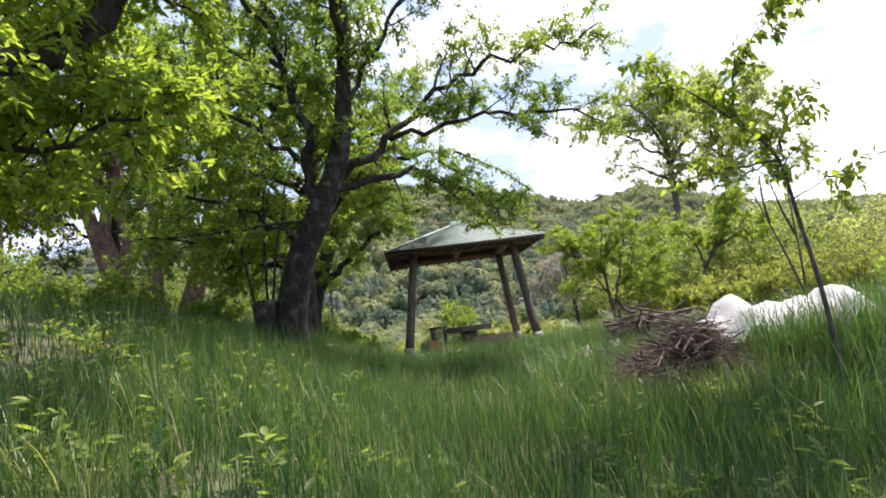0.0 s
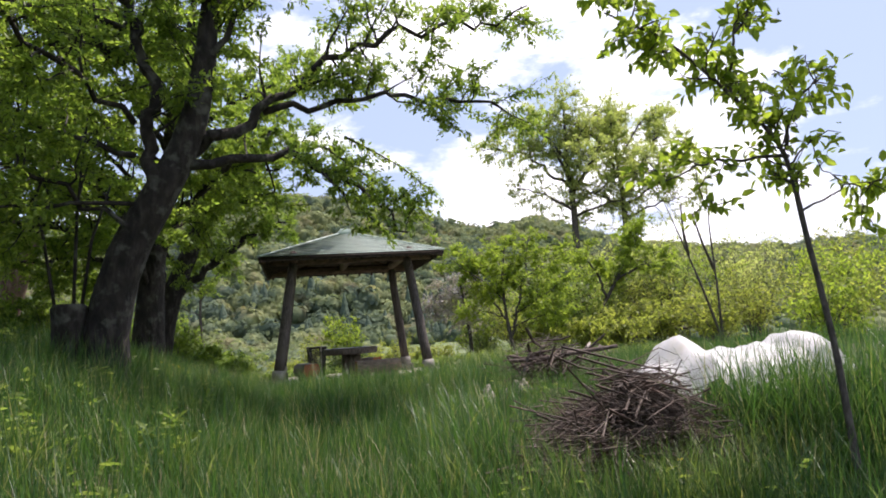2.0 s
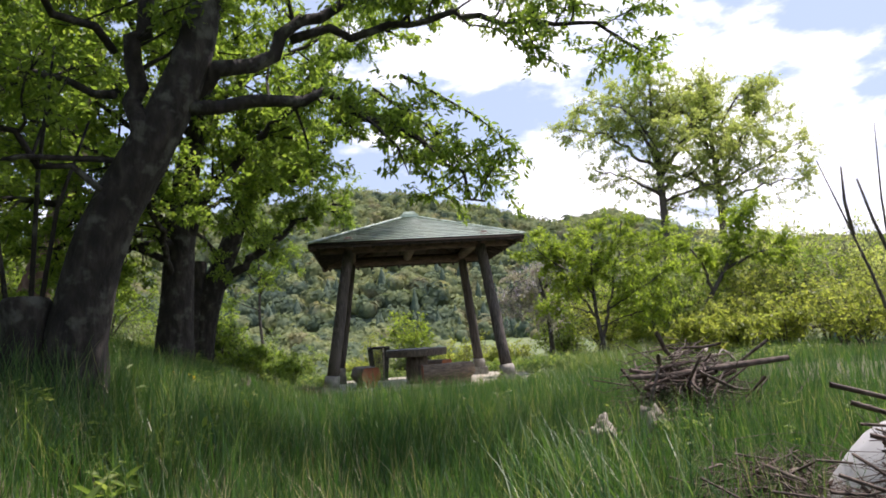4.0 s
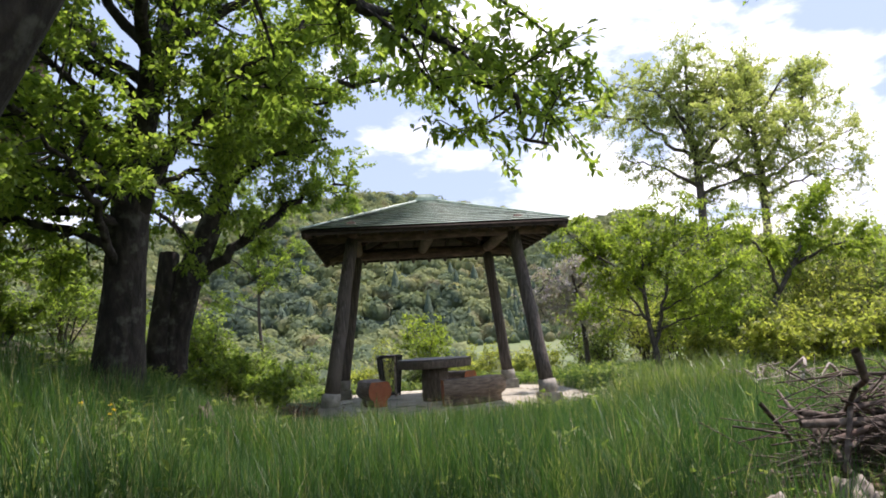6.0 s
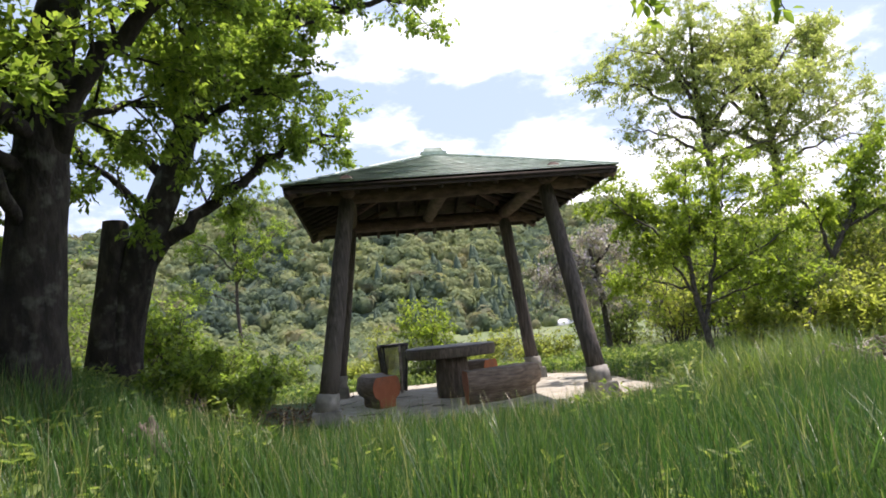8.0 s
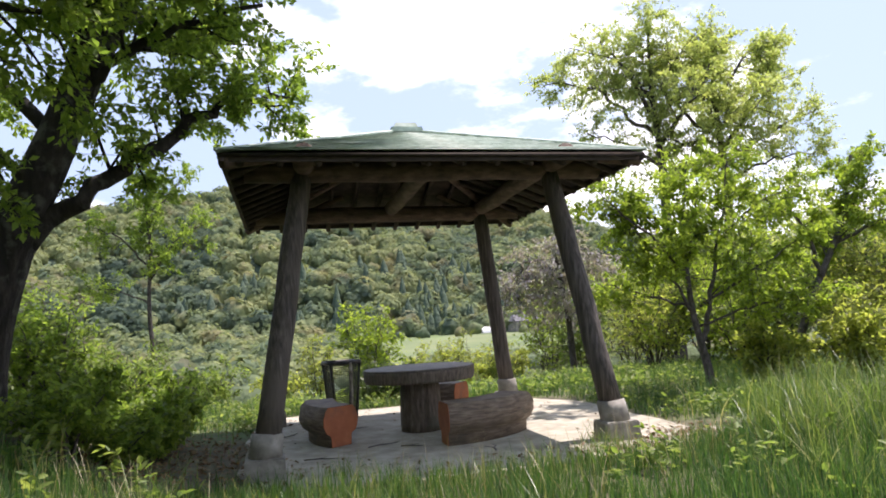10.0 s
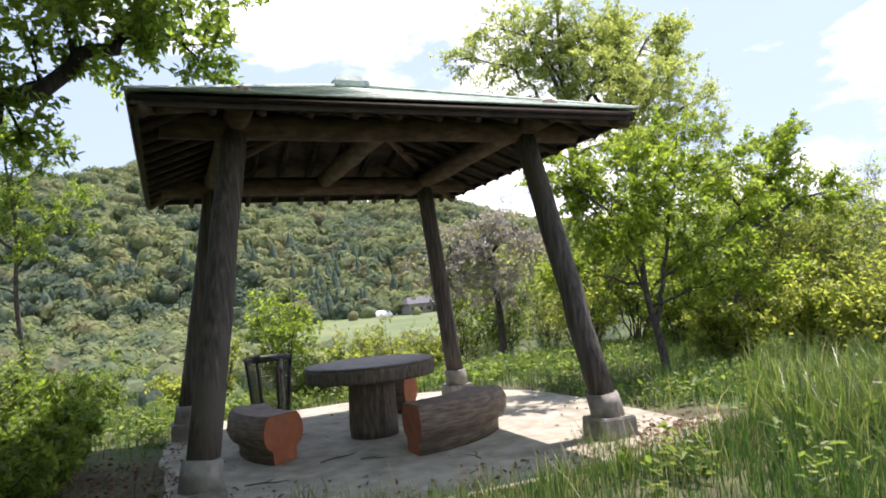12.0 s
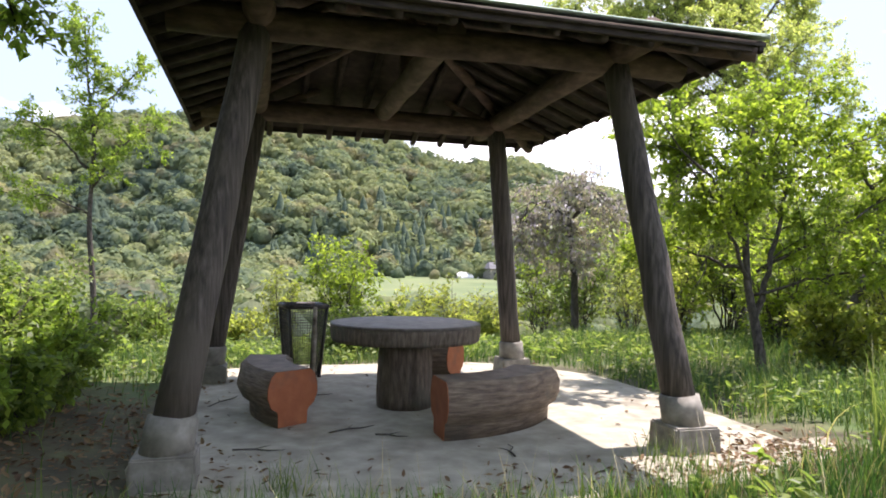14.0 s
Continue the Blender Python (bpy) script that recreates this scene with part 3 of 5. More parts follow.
COURSES = 15
for side in range(4):
    turn = side * math.pi / 2
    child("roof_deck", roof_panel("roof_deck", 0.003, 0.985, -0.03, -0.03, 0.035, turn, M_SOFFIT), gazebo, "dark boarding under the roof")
    for i in range(COURSES):
        u0, u1 = i / COURSES * 0.97, min(0.985, (i + 1.25) / COURSES * 0.97)
        child("shingle_course", roof_panel("shingle_course", u0, u1, 0.012 + 0.002 * (i % 3 == 1), -0.018, 0.012, turn, M_ROOF, 0.012), gazebo)
    c, s = math.cos(turn), math.sin(turn)
    bm = box_bm(2 * HALF - 0.02, 0.035, 0.075, EAVE - 0.1)
    bmesh.ops.translate(bm, verts=bm.verts, vec=(0, -HALF + 0.045, 0))
    bmesh.ops.rotate(bm, verts=bm.verts, cent=(0, 0, 0), matrix=Matrix.Rotation(turn, 3, "Z"))
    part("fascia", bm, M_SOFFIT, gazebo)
    for xi in np.linspace(-1.95, 1.95, 12):
        reach = abs(xi) + 0.04
        za, zb = EAVE - 0.115, EAVE + (HALF - reach) * SLOPE - 0.115
        pa, pb = (xi, -HALF - 0.03 if side == 2 else -HALF + 0.07, za), (xi, -reach, zb)
        rot = lambda p: (p[0] * c - p[1] * s, p[0] * s + p[1] * c, p[2])
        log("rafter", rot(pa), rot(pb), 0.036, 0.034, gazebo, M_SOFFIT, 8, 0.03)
for sx, sy in ((1, -1), (-1, -1), (1, 1), (-1, 1)):
    log("hip_cap", (sx * (HALF + 0.01), sy * (HALF + 0.01), EAVE + 0.004), (sx * 0.1, sy * 0.1, APEX - 0.01), 0.02, 0.02, gazebo, M_ROOF, 6)
bm = box_bm(0.42, 0.42, 0.07, APEX - 0.05, 0.96, 0.008)
part("finial_base", bm, M_ROOF, gazebo)
bm = box_bm(0.33, 0.33, 0.075, APEX + 0.02, 0.8, 0.01)
part("finial_cap", bm, M_ROOF, gazebo)


# ---- slab, table, benches, bin ----
def slab():
    k = 72
    ring = []
    for a in np.arange(k) * 2 * np.pi / k:
        c, s = math.cos(a), math.sin(a)
        e = 5.0 if not (c > 0 and s > 0) else 3.0
        r = 1 / (abs(c / (2.62 if c > 0 else 2.1)) ** e + abs(s / 2.55) ** e) ** (1 / e)
        r *= 1 + 0.012 * math.sin(7 * a) + 0.008 * math.sin(17 * a + 1)
        ring.append((r * c + 0.02, r * s - 0.12))
    bm = bmesh.new()
    top = [bm.verts.new((x * 0.995, y * 0.995, 0.03)) for x, y in ring]
    mid = [bm.verts.new((x, y, 0.018)) for x, y in ring]
    low = [bm.verts.new((x, y, -0.18)) for x, y in ring]
    bm.faces.new(top)
    for i in range(k):
        j = (i + 1) % k
        bm.faces.new((mid[i], mid[j], top[j], top[i]))
        bm.faces.new((low[i], low[j], mid[j], mid[i]))
    me = bpy.data.meshes.new("slab")
    bm.to_mesh(me)
    bm.free()
    me.materials.append(M_SLAB)
    tagged(new("pavement", me), "worn pale concrete slab with rounded edges under the gazebo", "pavement", kind="structure")


slab()
FLOOR = 0.03


def apron():
    """A worn tongue of concrete running out beside the front footing."""
    bm = bmesh.new()
    k = 40
    ring = []
    for a in np.arange(k) * 2 * np.pi / k:
        c, q = math.cos(a), math.sin(a)
        r = 1 / (abs(c / 0.62) ** 3 + abs(q / 0.24) ** 3) ** (1 / 3) * (1 + 0.05 * math.sin(5 * a + 1))
        ring.append((2.55 + r * c, -2.2 + r * q + 0.12 * c))
    top = [bm.verts.new((x, y, 0.034)) for x, y in ring]
    low = [bm.verts.new((x, y, -0.15)) for x, y in ring]
    bm.faces.new(top)
    for i in range(k):
        j = (i + 1) % k
        bm.faces.new((low[i], low[j], top[j], top[i]))
    me = bpy.data.meshes.new("apron")
    bm.to_mesh(me)
    bm.free()
    me.materials.append(M_SLAB)
    tagged(new("pavement", me), "narrow pale concrete tongue beside the post footing", "pavement", kind="structure")


apron()


def ridged_drum(r0, r1, z0, z1, k=96, deep=0.012, rows=7):
    """An upright drum with bark ridges round its side."""
    th = np.arange(k) * 2 * np.pi / k
    ridge = rng.normal(0, 1, k)
    rows_v = []
    for i in range(rows):
        t = i / (rows - 1)
        ridge = 0.85 * ridge + 0.5 * rng.normal(0, 1, k)
        r = r0 + (r1 - r0) * t + deep * np.clip(ridge, -1.5, 1.5) * (0.25 if i in (0, rows - 1) else 1)
        rows_v.append(np.stack([r * np.cos(th), r * np.sin(th), np.full(k, z0 + (z1 - z0) * t)], 1))
    v = np.concatenate(rows_v)
    i, j = np.meshgrid(np.arange(rows - 1), np.arange(k), indexing="ij")
    f = np.stack([i * k + j, i * k + (j + 1) % k, (i + 1) * k + (j + 1) % k, (i + 1) * k + j], -1).reshape(-1, 4)
    caps = []
    for base in (0, (rows - 1) * k):
        for q in range(k // 2 - 1):
            quad = [base + q, base + q + 1, base + k - 2 - q, base + k - 1 - q]
            caps.append(quad if base else quad[::-1])
    return v, np.concatenate([f, np.array(caps)])


table = thing("round_table", "round dark faux-wood concrete table on a thick bark-textured pedestal", "table", at=(-0.02, -0.14, FLOOR))
v, f = ridged_drum(0.25, 0.235, 0, 0.6, 72, 0.008)
child("pedestal", np_mesh("pedestal", v, f, M_FAUX, False), table, "grey-brown bark-textured pedestal")
v, f = ridged_drum(0.665, 0.68, 0.6, 0.735, 150, 0.006, 5)
child("rim", np_mesh("rim", v, f, M_FAUX, False), table, "bark-textured rim")
v, f = tube([(0, 0, 0.735), (0, 0, 0.747), (0, 0, 0.757), (0, 0, 0.76)], [0.683, 0.683, 0.677, 0.655], 64)
child("tabletop", np_mesh("tabletop", v, f, M_TABLE), table, "smooth dark grey round top")

PROFILE = [(-0.135, 0), (0.135, 0), (0.14, 0.1), (0.15, 0.125), (0.205, 0.16), (0.238, 0.24), (0.235, 0.32), (0.205, 0.4), (0.165, 0.435), (-0.165, 0.435), (-0.205, 0.4), (-0.235, 0.32), (-0.238, 0.24), (-0.205, 0.16), (-0.15, 0.125), (-0.14, 0.1)]


def bench(a0, a1, label):
    ob = thing("log_bench", label, "bench", "benches round the table", at=(-0.02, -0.05, FLOOR))
    n, k, radius = 17, len(PROFILE), 1.22
    v = []
    for i in range(n):
        a = radians(a0 + (a1 - a0) * i / (n - 1))
        for j, (s, z) in enumerate(PROFILE):
            w = 0.006 * rng.standard_normal() if 3 < j < 14 else 0.0
            v.append(((radius + s + w) * math.cos(a), (radius + s + w) * math.sin(a), z + w * 0.4))
    i, j = np.meshgrid(np.arange(n - 1), np.arange(k), indexing="ij")
    f = np.stack([i * k + j, i * k + (j + 1) % k, (i + 1) * k + (j + 1) % k, (i + 1) * k + j], -1).reshape(-1, 4)
    bark = [q for q, jj in zip(f, j.reshape(-1)) if jj != 8]
    seat = [q for q, jj in zip(f, j.reshape(-1)) if jj == 8]
    child("body", np_mesh("body", v, bark, M_LOG, True), ob)
    sv = np.asarray(v) + np.array([0, 0, 0.0])
    child("seat", np_mesh("seat", sv, seat, M_SEAT, True), ob, "smooth brown flattened seat")
    for a, sign in ((a0, -1), (a1, 1)):
        a = radians(a)
        t = Vector((-math.sin(a), math.cos(a), 0)) * sign
        bm = bmesh.new()
        near = [bm.verts.new(Vector(((radius + s * 0.985) * math.cos(a), (radius + s * 0.985) * math.sin(a), 0.003 + z * 0.985)) + t * 0.006) for s, z in PROFILE]
        back = [bm.verts.new(Vector(((radius + s * 0.985) * math.cos(a), (radius + s * 0.985) * math.sin(a), 0.003 + z * 0.985)) - t * 0.004) for s, z in PROFILE]
        bm.faces.new(near)
        for q in range(k):
            bm.faces.new((near[q], near[(q + 1) % k], back[(q + 1) % k], back[q]))
        bmesh.ops.recalc_face_normals(bm, faces=bm.faces[:])
        part("cut_face", bm, M_ORANGE, ob, "orange-painted cut end")


bench(-89, -37, "curved log-shaped concrete bench with bark sides and orange cut ends")
bench(168, 213, "curved log-shaped bench with its orange cut end showing")
bench(50, 80, "curved log-shaped bench half hidden behind the table")


def litter_bin():
    ob = thing("litter_basket", "dark square wire-mesh litter basket tapering to its foot", "bin", at=(-0.83, 1.62, 0.0))
    ob.rotation_euler = (0, 0, radians(12))
    top, low, zt, zl = 0.215, 0.155, 0.84, 0.06
    corner = lambda s, q, k: (s * (low + (top - low) * k), q * (low + (top - low) * k), zl + (zt - zl) * k)
    for s, q in ((1, 1), (1, -1), (-1, 1), (-1, -1)):
        child("corner_bar", np_mesh("corner_bar", *tube([corner(s, q, -0.05), corner(s, q, 1)], [0.02, 0.02], 6), M_BIN), ob)
    for k, r, nm in ((0.985, 0.03, "rim"), (0.0, 0.014, "base_rail")):
        b = Build()
        c = [(1, 1), (1, -1), (-1, -1), (-1, 1)]
        for i in range(4):
            b.add(*tube([corner(*c[i], k), corner(*c[(i + 1) % 4], k)], [r, r], 6))
        child(nm, b.mesh(nm, M_BIN), ob)
    for turn in range(4):
        b = Build()
        for u in np.linspace(-1, 1, 15):
            b.add(*tube([(u * low, -low, zl), (u * top, -top, zt)], [0.0034, 0.0034], 4, 0, False))
        for k in np.linspace(0.02, 0.98, 26):
            w = low + (top - low) * k
            b.add(*tube([(-w, -w, zl + (zt - zl) * k), (w, -w, zl + (zt - zl) * k)], [0.0034, 0.0034], 4, 0, False))
        wires = child("mesh_panel", b.mesh("mesh_panel", M_BIN), ob)
        wires.rotation_euler = (0, 0, turn * math.pi / 2)
    bm = box_bm(0.31, 0.31, 0.012, 0.055)
    part("bottom_plate", bm, M_BIN, ob)


litter_bin()
stake = thing("wooden_stake", "pale weathered stake leaning against the litter basket", "stake", at=(-0.74, 1.2, 0.03))
child("shaft", np_mesh("shaft", *tube([(0, 0, 0), (0.01, 0.04, 0.4), (0.02, 0.09, 0.8)], [0.022, 0.023, 0.02], 7, 0.05), M_DRIFT, True), stake)


# ---- trees ----
cherry = grow_tree("cherry_tree", "big leaning cherry tree with dark lichen-spotted bark", "tree", [
    [(-3.64, -9.0, 0.3, 0.36), (-3.59, -9.0, 0.95, 0.27), (-3.5, -9.0, 1.65, 0.235), (-3.31, -9.0, 2.28, 0.22), (-2.91, -9.0, 2.97, 0.2), (-2.54, -9.0, 3.75, 0.175), (-2.38, -9.0, 4.6, 0.14), (-2.24, -9.0, 5.9, 0.1), (-2.15, -8.8, 8.4, 0.05)],
    [(-2.7, -9.0, 3.35, 0.09), (-1.68, -8.65, 4.13, 0.062), (-0.82, -8.6, 4.88, 0.044), (0.21, -8.6, 5.23, 0.034), (1.13, -8.6, 5.44, 0.025), (2.19, -8.6, 5.8, 0.012)],
    [(-1.7, -8.65, 4.1, 0.05), (-0.59, -8.5, 4.36, 0.036), (0.59, -8.4, 4.43, 0.028), (1.57, -8.4, 4.35, 0.02), (2.1, -8.3, 4.1, 0.012)],
    [(-2.6, -9.0, 3.3, 0.07), (-1.35, -8.5, 3.6, 0.05), (-0.26, -8.3, 3.0, 0.03), (0.25, -8.1, 2.5, 0.012)],
    [(-3.2, -9.0, 2.35, 0.1), (-3.04, -9.05, 3.3, 0.085), (-3.01, -9.0, 4.03, 0.075), (-3.1, -9.0, 4.7, 0.068), (-3.34, -9.0, 5.5, 0.06), (-3.5, -9.0, 6.6, 0.04), (-3.7, -9.0, 7.6, 0.02)],
    [(-2.4, -9.0, 4.5, 0.05), (-1.9, -9.1, 5.3, 0.04), (-1.0, -9.2, 6.6, 0.028), (0.2, -9.3, 7.8, 0.015)],
    [(-3.3, -9.0, 4.6, 0.06), (-4.4, -9.4, 5.2, 0.045), (-5.6, -9.8, 5.6, 0.02)],
    [(-3.1, -9.0, 2.4, 0.035), (-4.2, -9.8, 3.1, 0.025), (-5.3, -10.6, 3.3, 0.012)],
    [(-3.2, -9.1, 2.8, 0.03), (-4.0, -9.6, 2.7, 0.022), (-4.9, -10.2, 2.6, 0.01)],
    [(-3.3, -9.1, 5.0, 0.04), (-4.6, -10.0, 4.9, 0.028), (-5.8, -10.8, 4.7, 0.012)],
    [(-3.2, -9.1, 3.4, 0.04), (-4.4, -8.6, 4.0, 0.028), (-5.8, -8.2, 4.1, 0.02)],
    [(-3.2, -9.1, 3.8, 0.04), (-3.8, -10.4, 4.2, 0.028), (-4.4, -11.8, 4.3, 0.02)],
    [(-2.3, -9.0, 5.5, 0.07), (-2.4, -10.2, 6.1, 0.05), (-2.3, -11.6, 6.4, 0.02)],
    [(-3.3, -9.0, 5.4, 0.05), (-4.6, -8.4, 6.2, 0.035), (-5.9, -8.0, 6.6, 0.015)],
    [(-3.4, -9.0, 6.0, 0.045), (-4.3, -9.8, 7.0, 0.03), (-5.0, -10.6, 7.6, 0.012)],
    [(-3.15, -9.0, 4.8, 0.05), (-4.2, -8.0, 5.3, 0.035), (-5.2, -7.2, 5.6, 0.015)],
], M_LEAF, M_BARK, folded=True, leaves=64000, leaf=0.08, sub=4.6, sub_len=1.0, twigs=9, twig_len=0.45, start=0.22, extra=[
    [(-1.1, -8.3, 3.6, 0.02), (-0.6, -8.06, 3.05, 0.012), (-0.05, -7.7, 2.64, 0.005), (0.1, -7.6, 2.4, 0.003)],
    [(-0.9, -8.2, 3.75, 0.02), (0.1, -7.8, 3.15, 0.01), (0.55, -7.6, 2.8, 0.005), (0.8, -7.5, 2.45, 0.003)],
    [(-0.6, -8.2, 3.9, 0.02), (0.3, -7.9, 3.5, 0.01), (0.9, -7.7, 3.0, 0.004)],
    [(-0.8, -8.2, 3.5, 0.015), (-0.2, -7.9, 3.2, 0.01), (0.35, -7.7, 2.85, 0.004)],
])
stem = child("cut_stem", np_mesh("cut_stem", *tube([(0, 0, 0), (0.02, 0, 0.4), (0.03, 0.02, 0.9), (0.03, 0.02, 1.12), (0.03, 0.02, 1.16)], [0.24, 0.19, 0.17, 0.19, 0.16], 12, 0.05), M_BARK, True), cherry, "dark cut-off side stem with thin shoots")
stem.location = (-0.3, -0.15, 0.18)
for sx, h in ((-0.12, 1.9), (0.05, 2.3), (0.12, 1.6)):
    child("sucker_shoot", np_mesh("sucker_shoot", *tube([(0.03 + sx, 0, 1.0), (sx * 2.2, 0.05, 1.1 + h * 0.5), (sx * 4.2, 0.1, 1.1 + h)], [0.022, 0.018, 0.01], 6, 0.04), M_BARK, True), stem)

grow_tree("cherry_tree", "upright cherry tree with a thick dark trunk on the grassy bank", "tree", [
    [(-4.06, -4.4, 0.5, 0.36), (-4.02, -4.4, 1.1, 0.28), (-3.94, -4.4, 2.3, 0.235), (-3.81, -4.4, 3.9, 0.19), (-3.5, -4.4, 4.8, 0.15), (-3.2, -4.3, 7.0, 0.09), (-3.0, -4.3, 8.6, 0.04)],
    [(-3.9, -4.4, 2.9, 0.1), (-3.3, -4.6, 3.6, 0.08), (-2.5, -4.8, 4.4, 0.05), (-1.7, -5.0, 5.0, 0.02)],
    [(-3.9, -4.4, 3.3, 0.12), (-4.8, -4.9, 4.4, 0.09), (-5.8, -5.4, 5.2, 0.05), (-6.8, -5.8, 5.6, 0.02)],
    [(-3.7, -4.4, 4.2, 0.1), (-3.4, -5.4, 5.0, 0.07), (-3.0, -6.6, 5.4, 0.045), (-2.8, -7.6, 5.5, 0.02)],
    [(-4.0, -4.4, 2.5, 0.06), (-4.9, -4.8, 2.8, 0.045), (-5.9, -5.0, 2.7, 0.02)],
    [(-3.95, -4.5, 2.7, 0.07), (-5.2, -5.8, 3.2, 0.05), (-6.6, -7.0, 3.2, 0.02)],
    [(-3.9, -4.5, 3.0, 0.07), (-4.3, -6.0, 3.6, 0.045), (-4.6, -7.6, 3.7, 0.02)],
    [(-3.9, -4.4, 3.2, 0.05), (-4.6, -4.9, 3.4, 0.035), (-5.4, -5.3, 3.3, 0.02)],
    [(-3.85, -4.4, 3.0, 0.05), (-3.5, -3.6, 3.6, 0.035), (-3.1, -2.9, 3.8, 0.02)],
    [(-3.8, -4.4, 3.6, 0.05), (-4.4, -5.4, 4.4, 0.035), (-4.8, -6.4, 4.8, 0.02)],
    [(-3.95, -4.4, 3.1, 0.07), (-5.6, -3.8, 3.8, 0.05), (-7.4, -3.4, 3.9, 0.02)],
    [(-4.0, -4.4, 2.8, 0.05), (-5.2, -3.2, 2.9, 0.035), (-6.4, -2.4, 2.7, 0.02)],
    [(-3.4, -4.4, 5.0, 0.08), (-2.4, -4.0, 5.9, 0.05), (-1.5, -3.8, 6.4, 0.02)],
    [(-3.6, -4.4, 4.5, 0.06), (-2.8, -4.6, 4.5, 0.04), (-2.0, -4.5, 4.3, 0.02)],
    [(-4.0, -4.5, 2.2, 0.06), (-3.9, -5.5, 2.9, 0.04), (-3.9, -6.5, 3.2, 0.02)],
    [(-3.8, -4.4, 4.3, 0.09), (-5.2, -5.2, 5.5, 0.06), (-6.8, -5.8, 6.3, 0.02)],
    [(-3.6, -4.4, 4.7, 0.08), (-4.5, -4.8, 6.2, 0.055), (-5.2, -5.2, 7.6, 0.02)],
    [(-3.7, -4.4, 4.5, 0.08), (-5.4, -3.8, 6.0, 0.05), (-7.2, -3.4, 7.0, 0.02)],
    [(-3.4, -4.4, 5.4, 0.07), (-4.0, -6.0, 6.6, 0.05), (-4.4, -7.4, 7.2, 0.02)],
], M_LEAF, M_BARK, leaves=78000, leaf=0.088, sub=4.6, sub_len=1.15, twigs=8, twig_len=0.45, start=0.25)

cherry_fork = grow_tree("cherry_tree", "leaning cherry tree with a sawn-off fork beside the gazebo", "tree", [
    [(-4.45, -1.35, 0.6, 0.34), (-4.35, -1.35, 1.4, 0.26), (-4.05, -1.35, 2.45, 0.22), (-3.75, -1.35, 3.1, 0.19), (-3.43, -1.35, 4.0, 0.165), (-2.4, -1.35, 6.2, 0.12), (-1.4, -1.35, 7.2, 0.06), (-0.6, -1.3, 7.9, 0.03)],
    [(-4.2, -1.35, 2.1, 0.11), (-3.88, -1.35, 2.41, 0.1), (-3.2, -1.3, 2.95, 0.08), (-2.5, -1.2, 3.55, 0.06), (-1.95, -1.1, 3.8, 0.04), (-1.42, -0.6, 4.02, 0.02)],
    [(-2.9, -1.35, 5.2, 0.09), (-1.79, -1.39, 5.5, 0.07), (-0.9, -1.35, 5.75, 0.045), (-0.07, -1.35, 5.64, 0.015)],
    [(-3.5, -1.35, 3.8, 0.08), (-3.1, -2.4, 4.6, 0.06), (-2.9, -3.4, 5.0, 0.03)],
    [(-3.7, -1.35, 3.3, 0.08), (-4.8, -1.0, 4.4, 0.06), (-6.0, -0.7, 5.2, 0.025)],
    [(-3.9, -1.35, 2.9, 0.05), (-4.2, -2.4, 3.3, 0.035), (-4.3, -3.4, 3.4, 0.02)],
    [(-3.6, -1.35, 3.7, 0.06), (-2.7, -1.7, 4.3, 0.04), (-1.7, -1.9, 4.5, 0.02)],
    [(-3.0, -1.35, 4.9, 0.06), (-2.4, -2.2, 5.0, 0.04), (-1.6, -2.5, 4.9, 0.02)],
    [(-3.5, -1.35, 3.9, 0.06), (-2.8, -0.8, 4.6, 0.04), (-2.0, -0.3, 4.8, 0.02)],
    [(-3.2, -1.4, 4.4, 0.06), (-3.0, -2.8, 4.3, 0.04), (-2.7, -4.0, 4.2, 0.02)],
    [(-3.2, -1.35, 4.5, 0.08), (-2.9, -0.2, 5.2, 0.05), (-2.6, 0.9, 5.6, 0.02)],
], M_LEAF, M_BARK, leaves=46000, leaf=0.085, sub=4.6, sub_len=0.9, twigs=8, twig_len=0.45, start=0.25)
fork = child("cut_fork", np_mesh("cut_fork", *tube([(0, 0, 0), (0.05, 0, 0.9), (0.13, 0.02, 1.6), (0.18, 0.03, 2.2), (0.18, 0.03, 2.22)], [0.28, 0.22, 0.175, 0.16, 0.14], 12, 0.05), M_BARK, True), cherry_fork, "flat sawn-off dark fork")
fork.location = (-0.08, -0.1, 0)

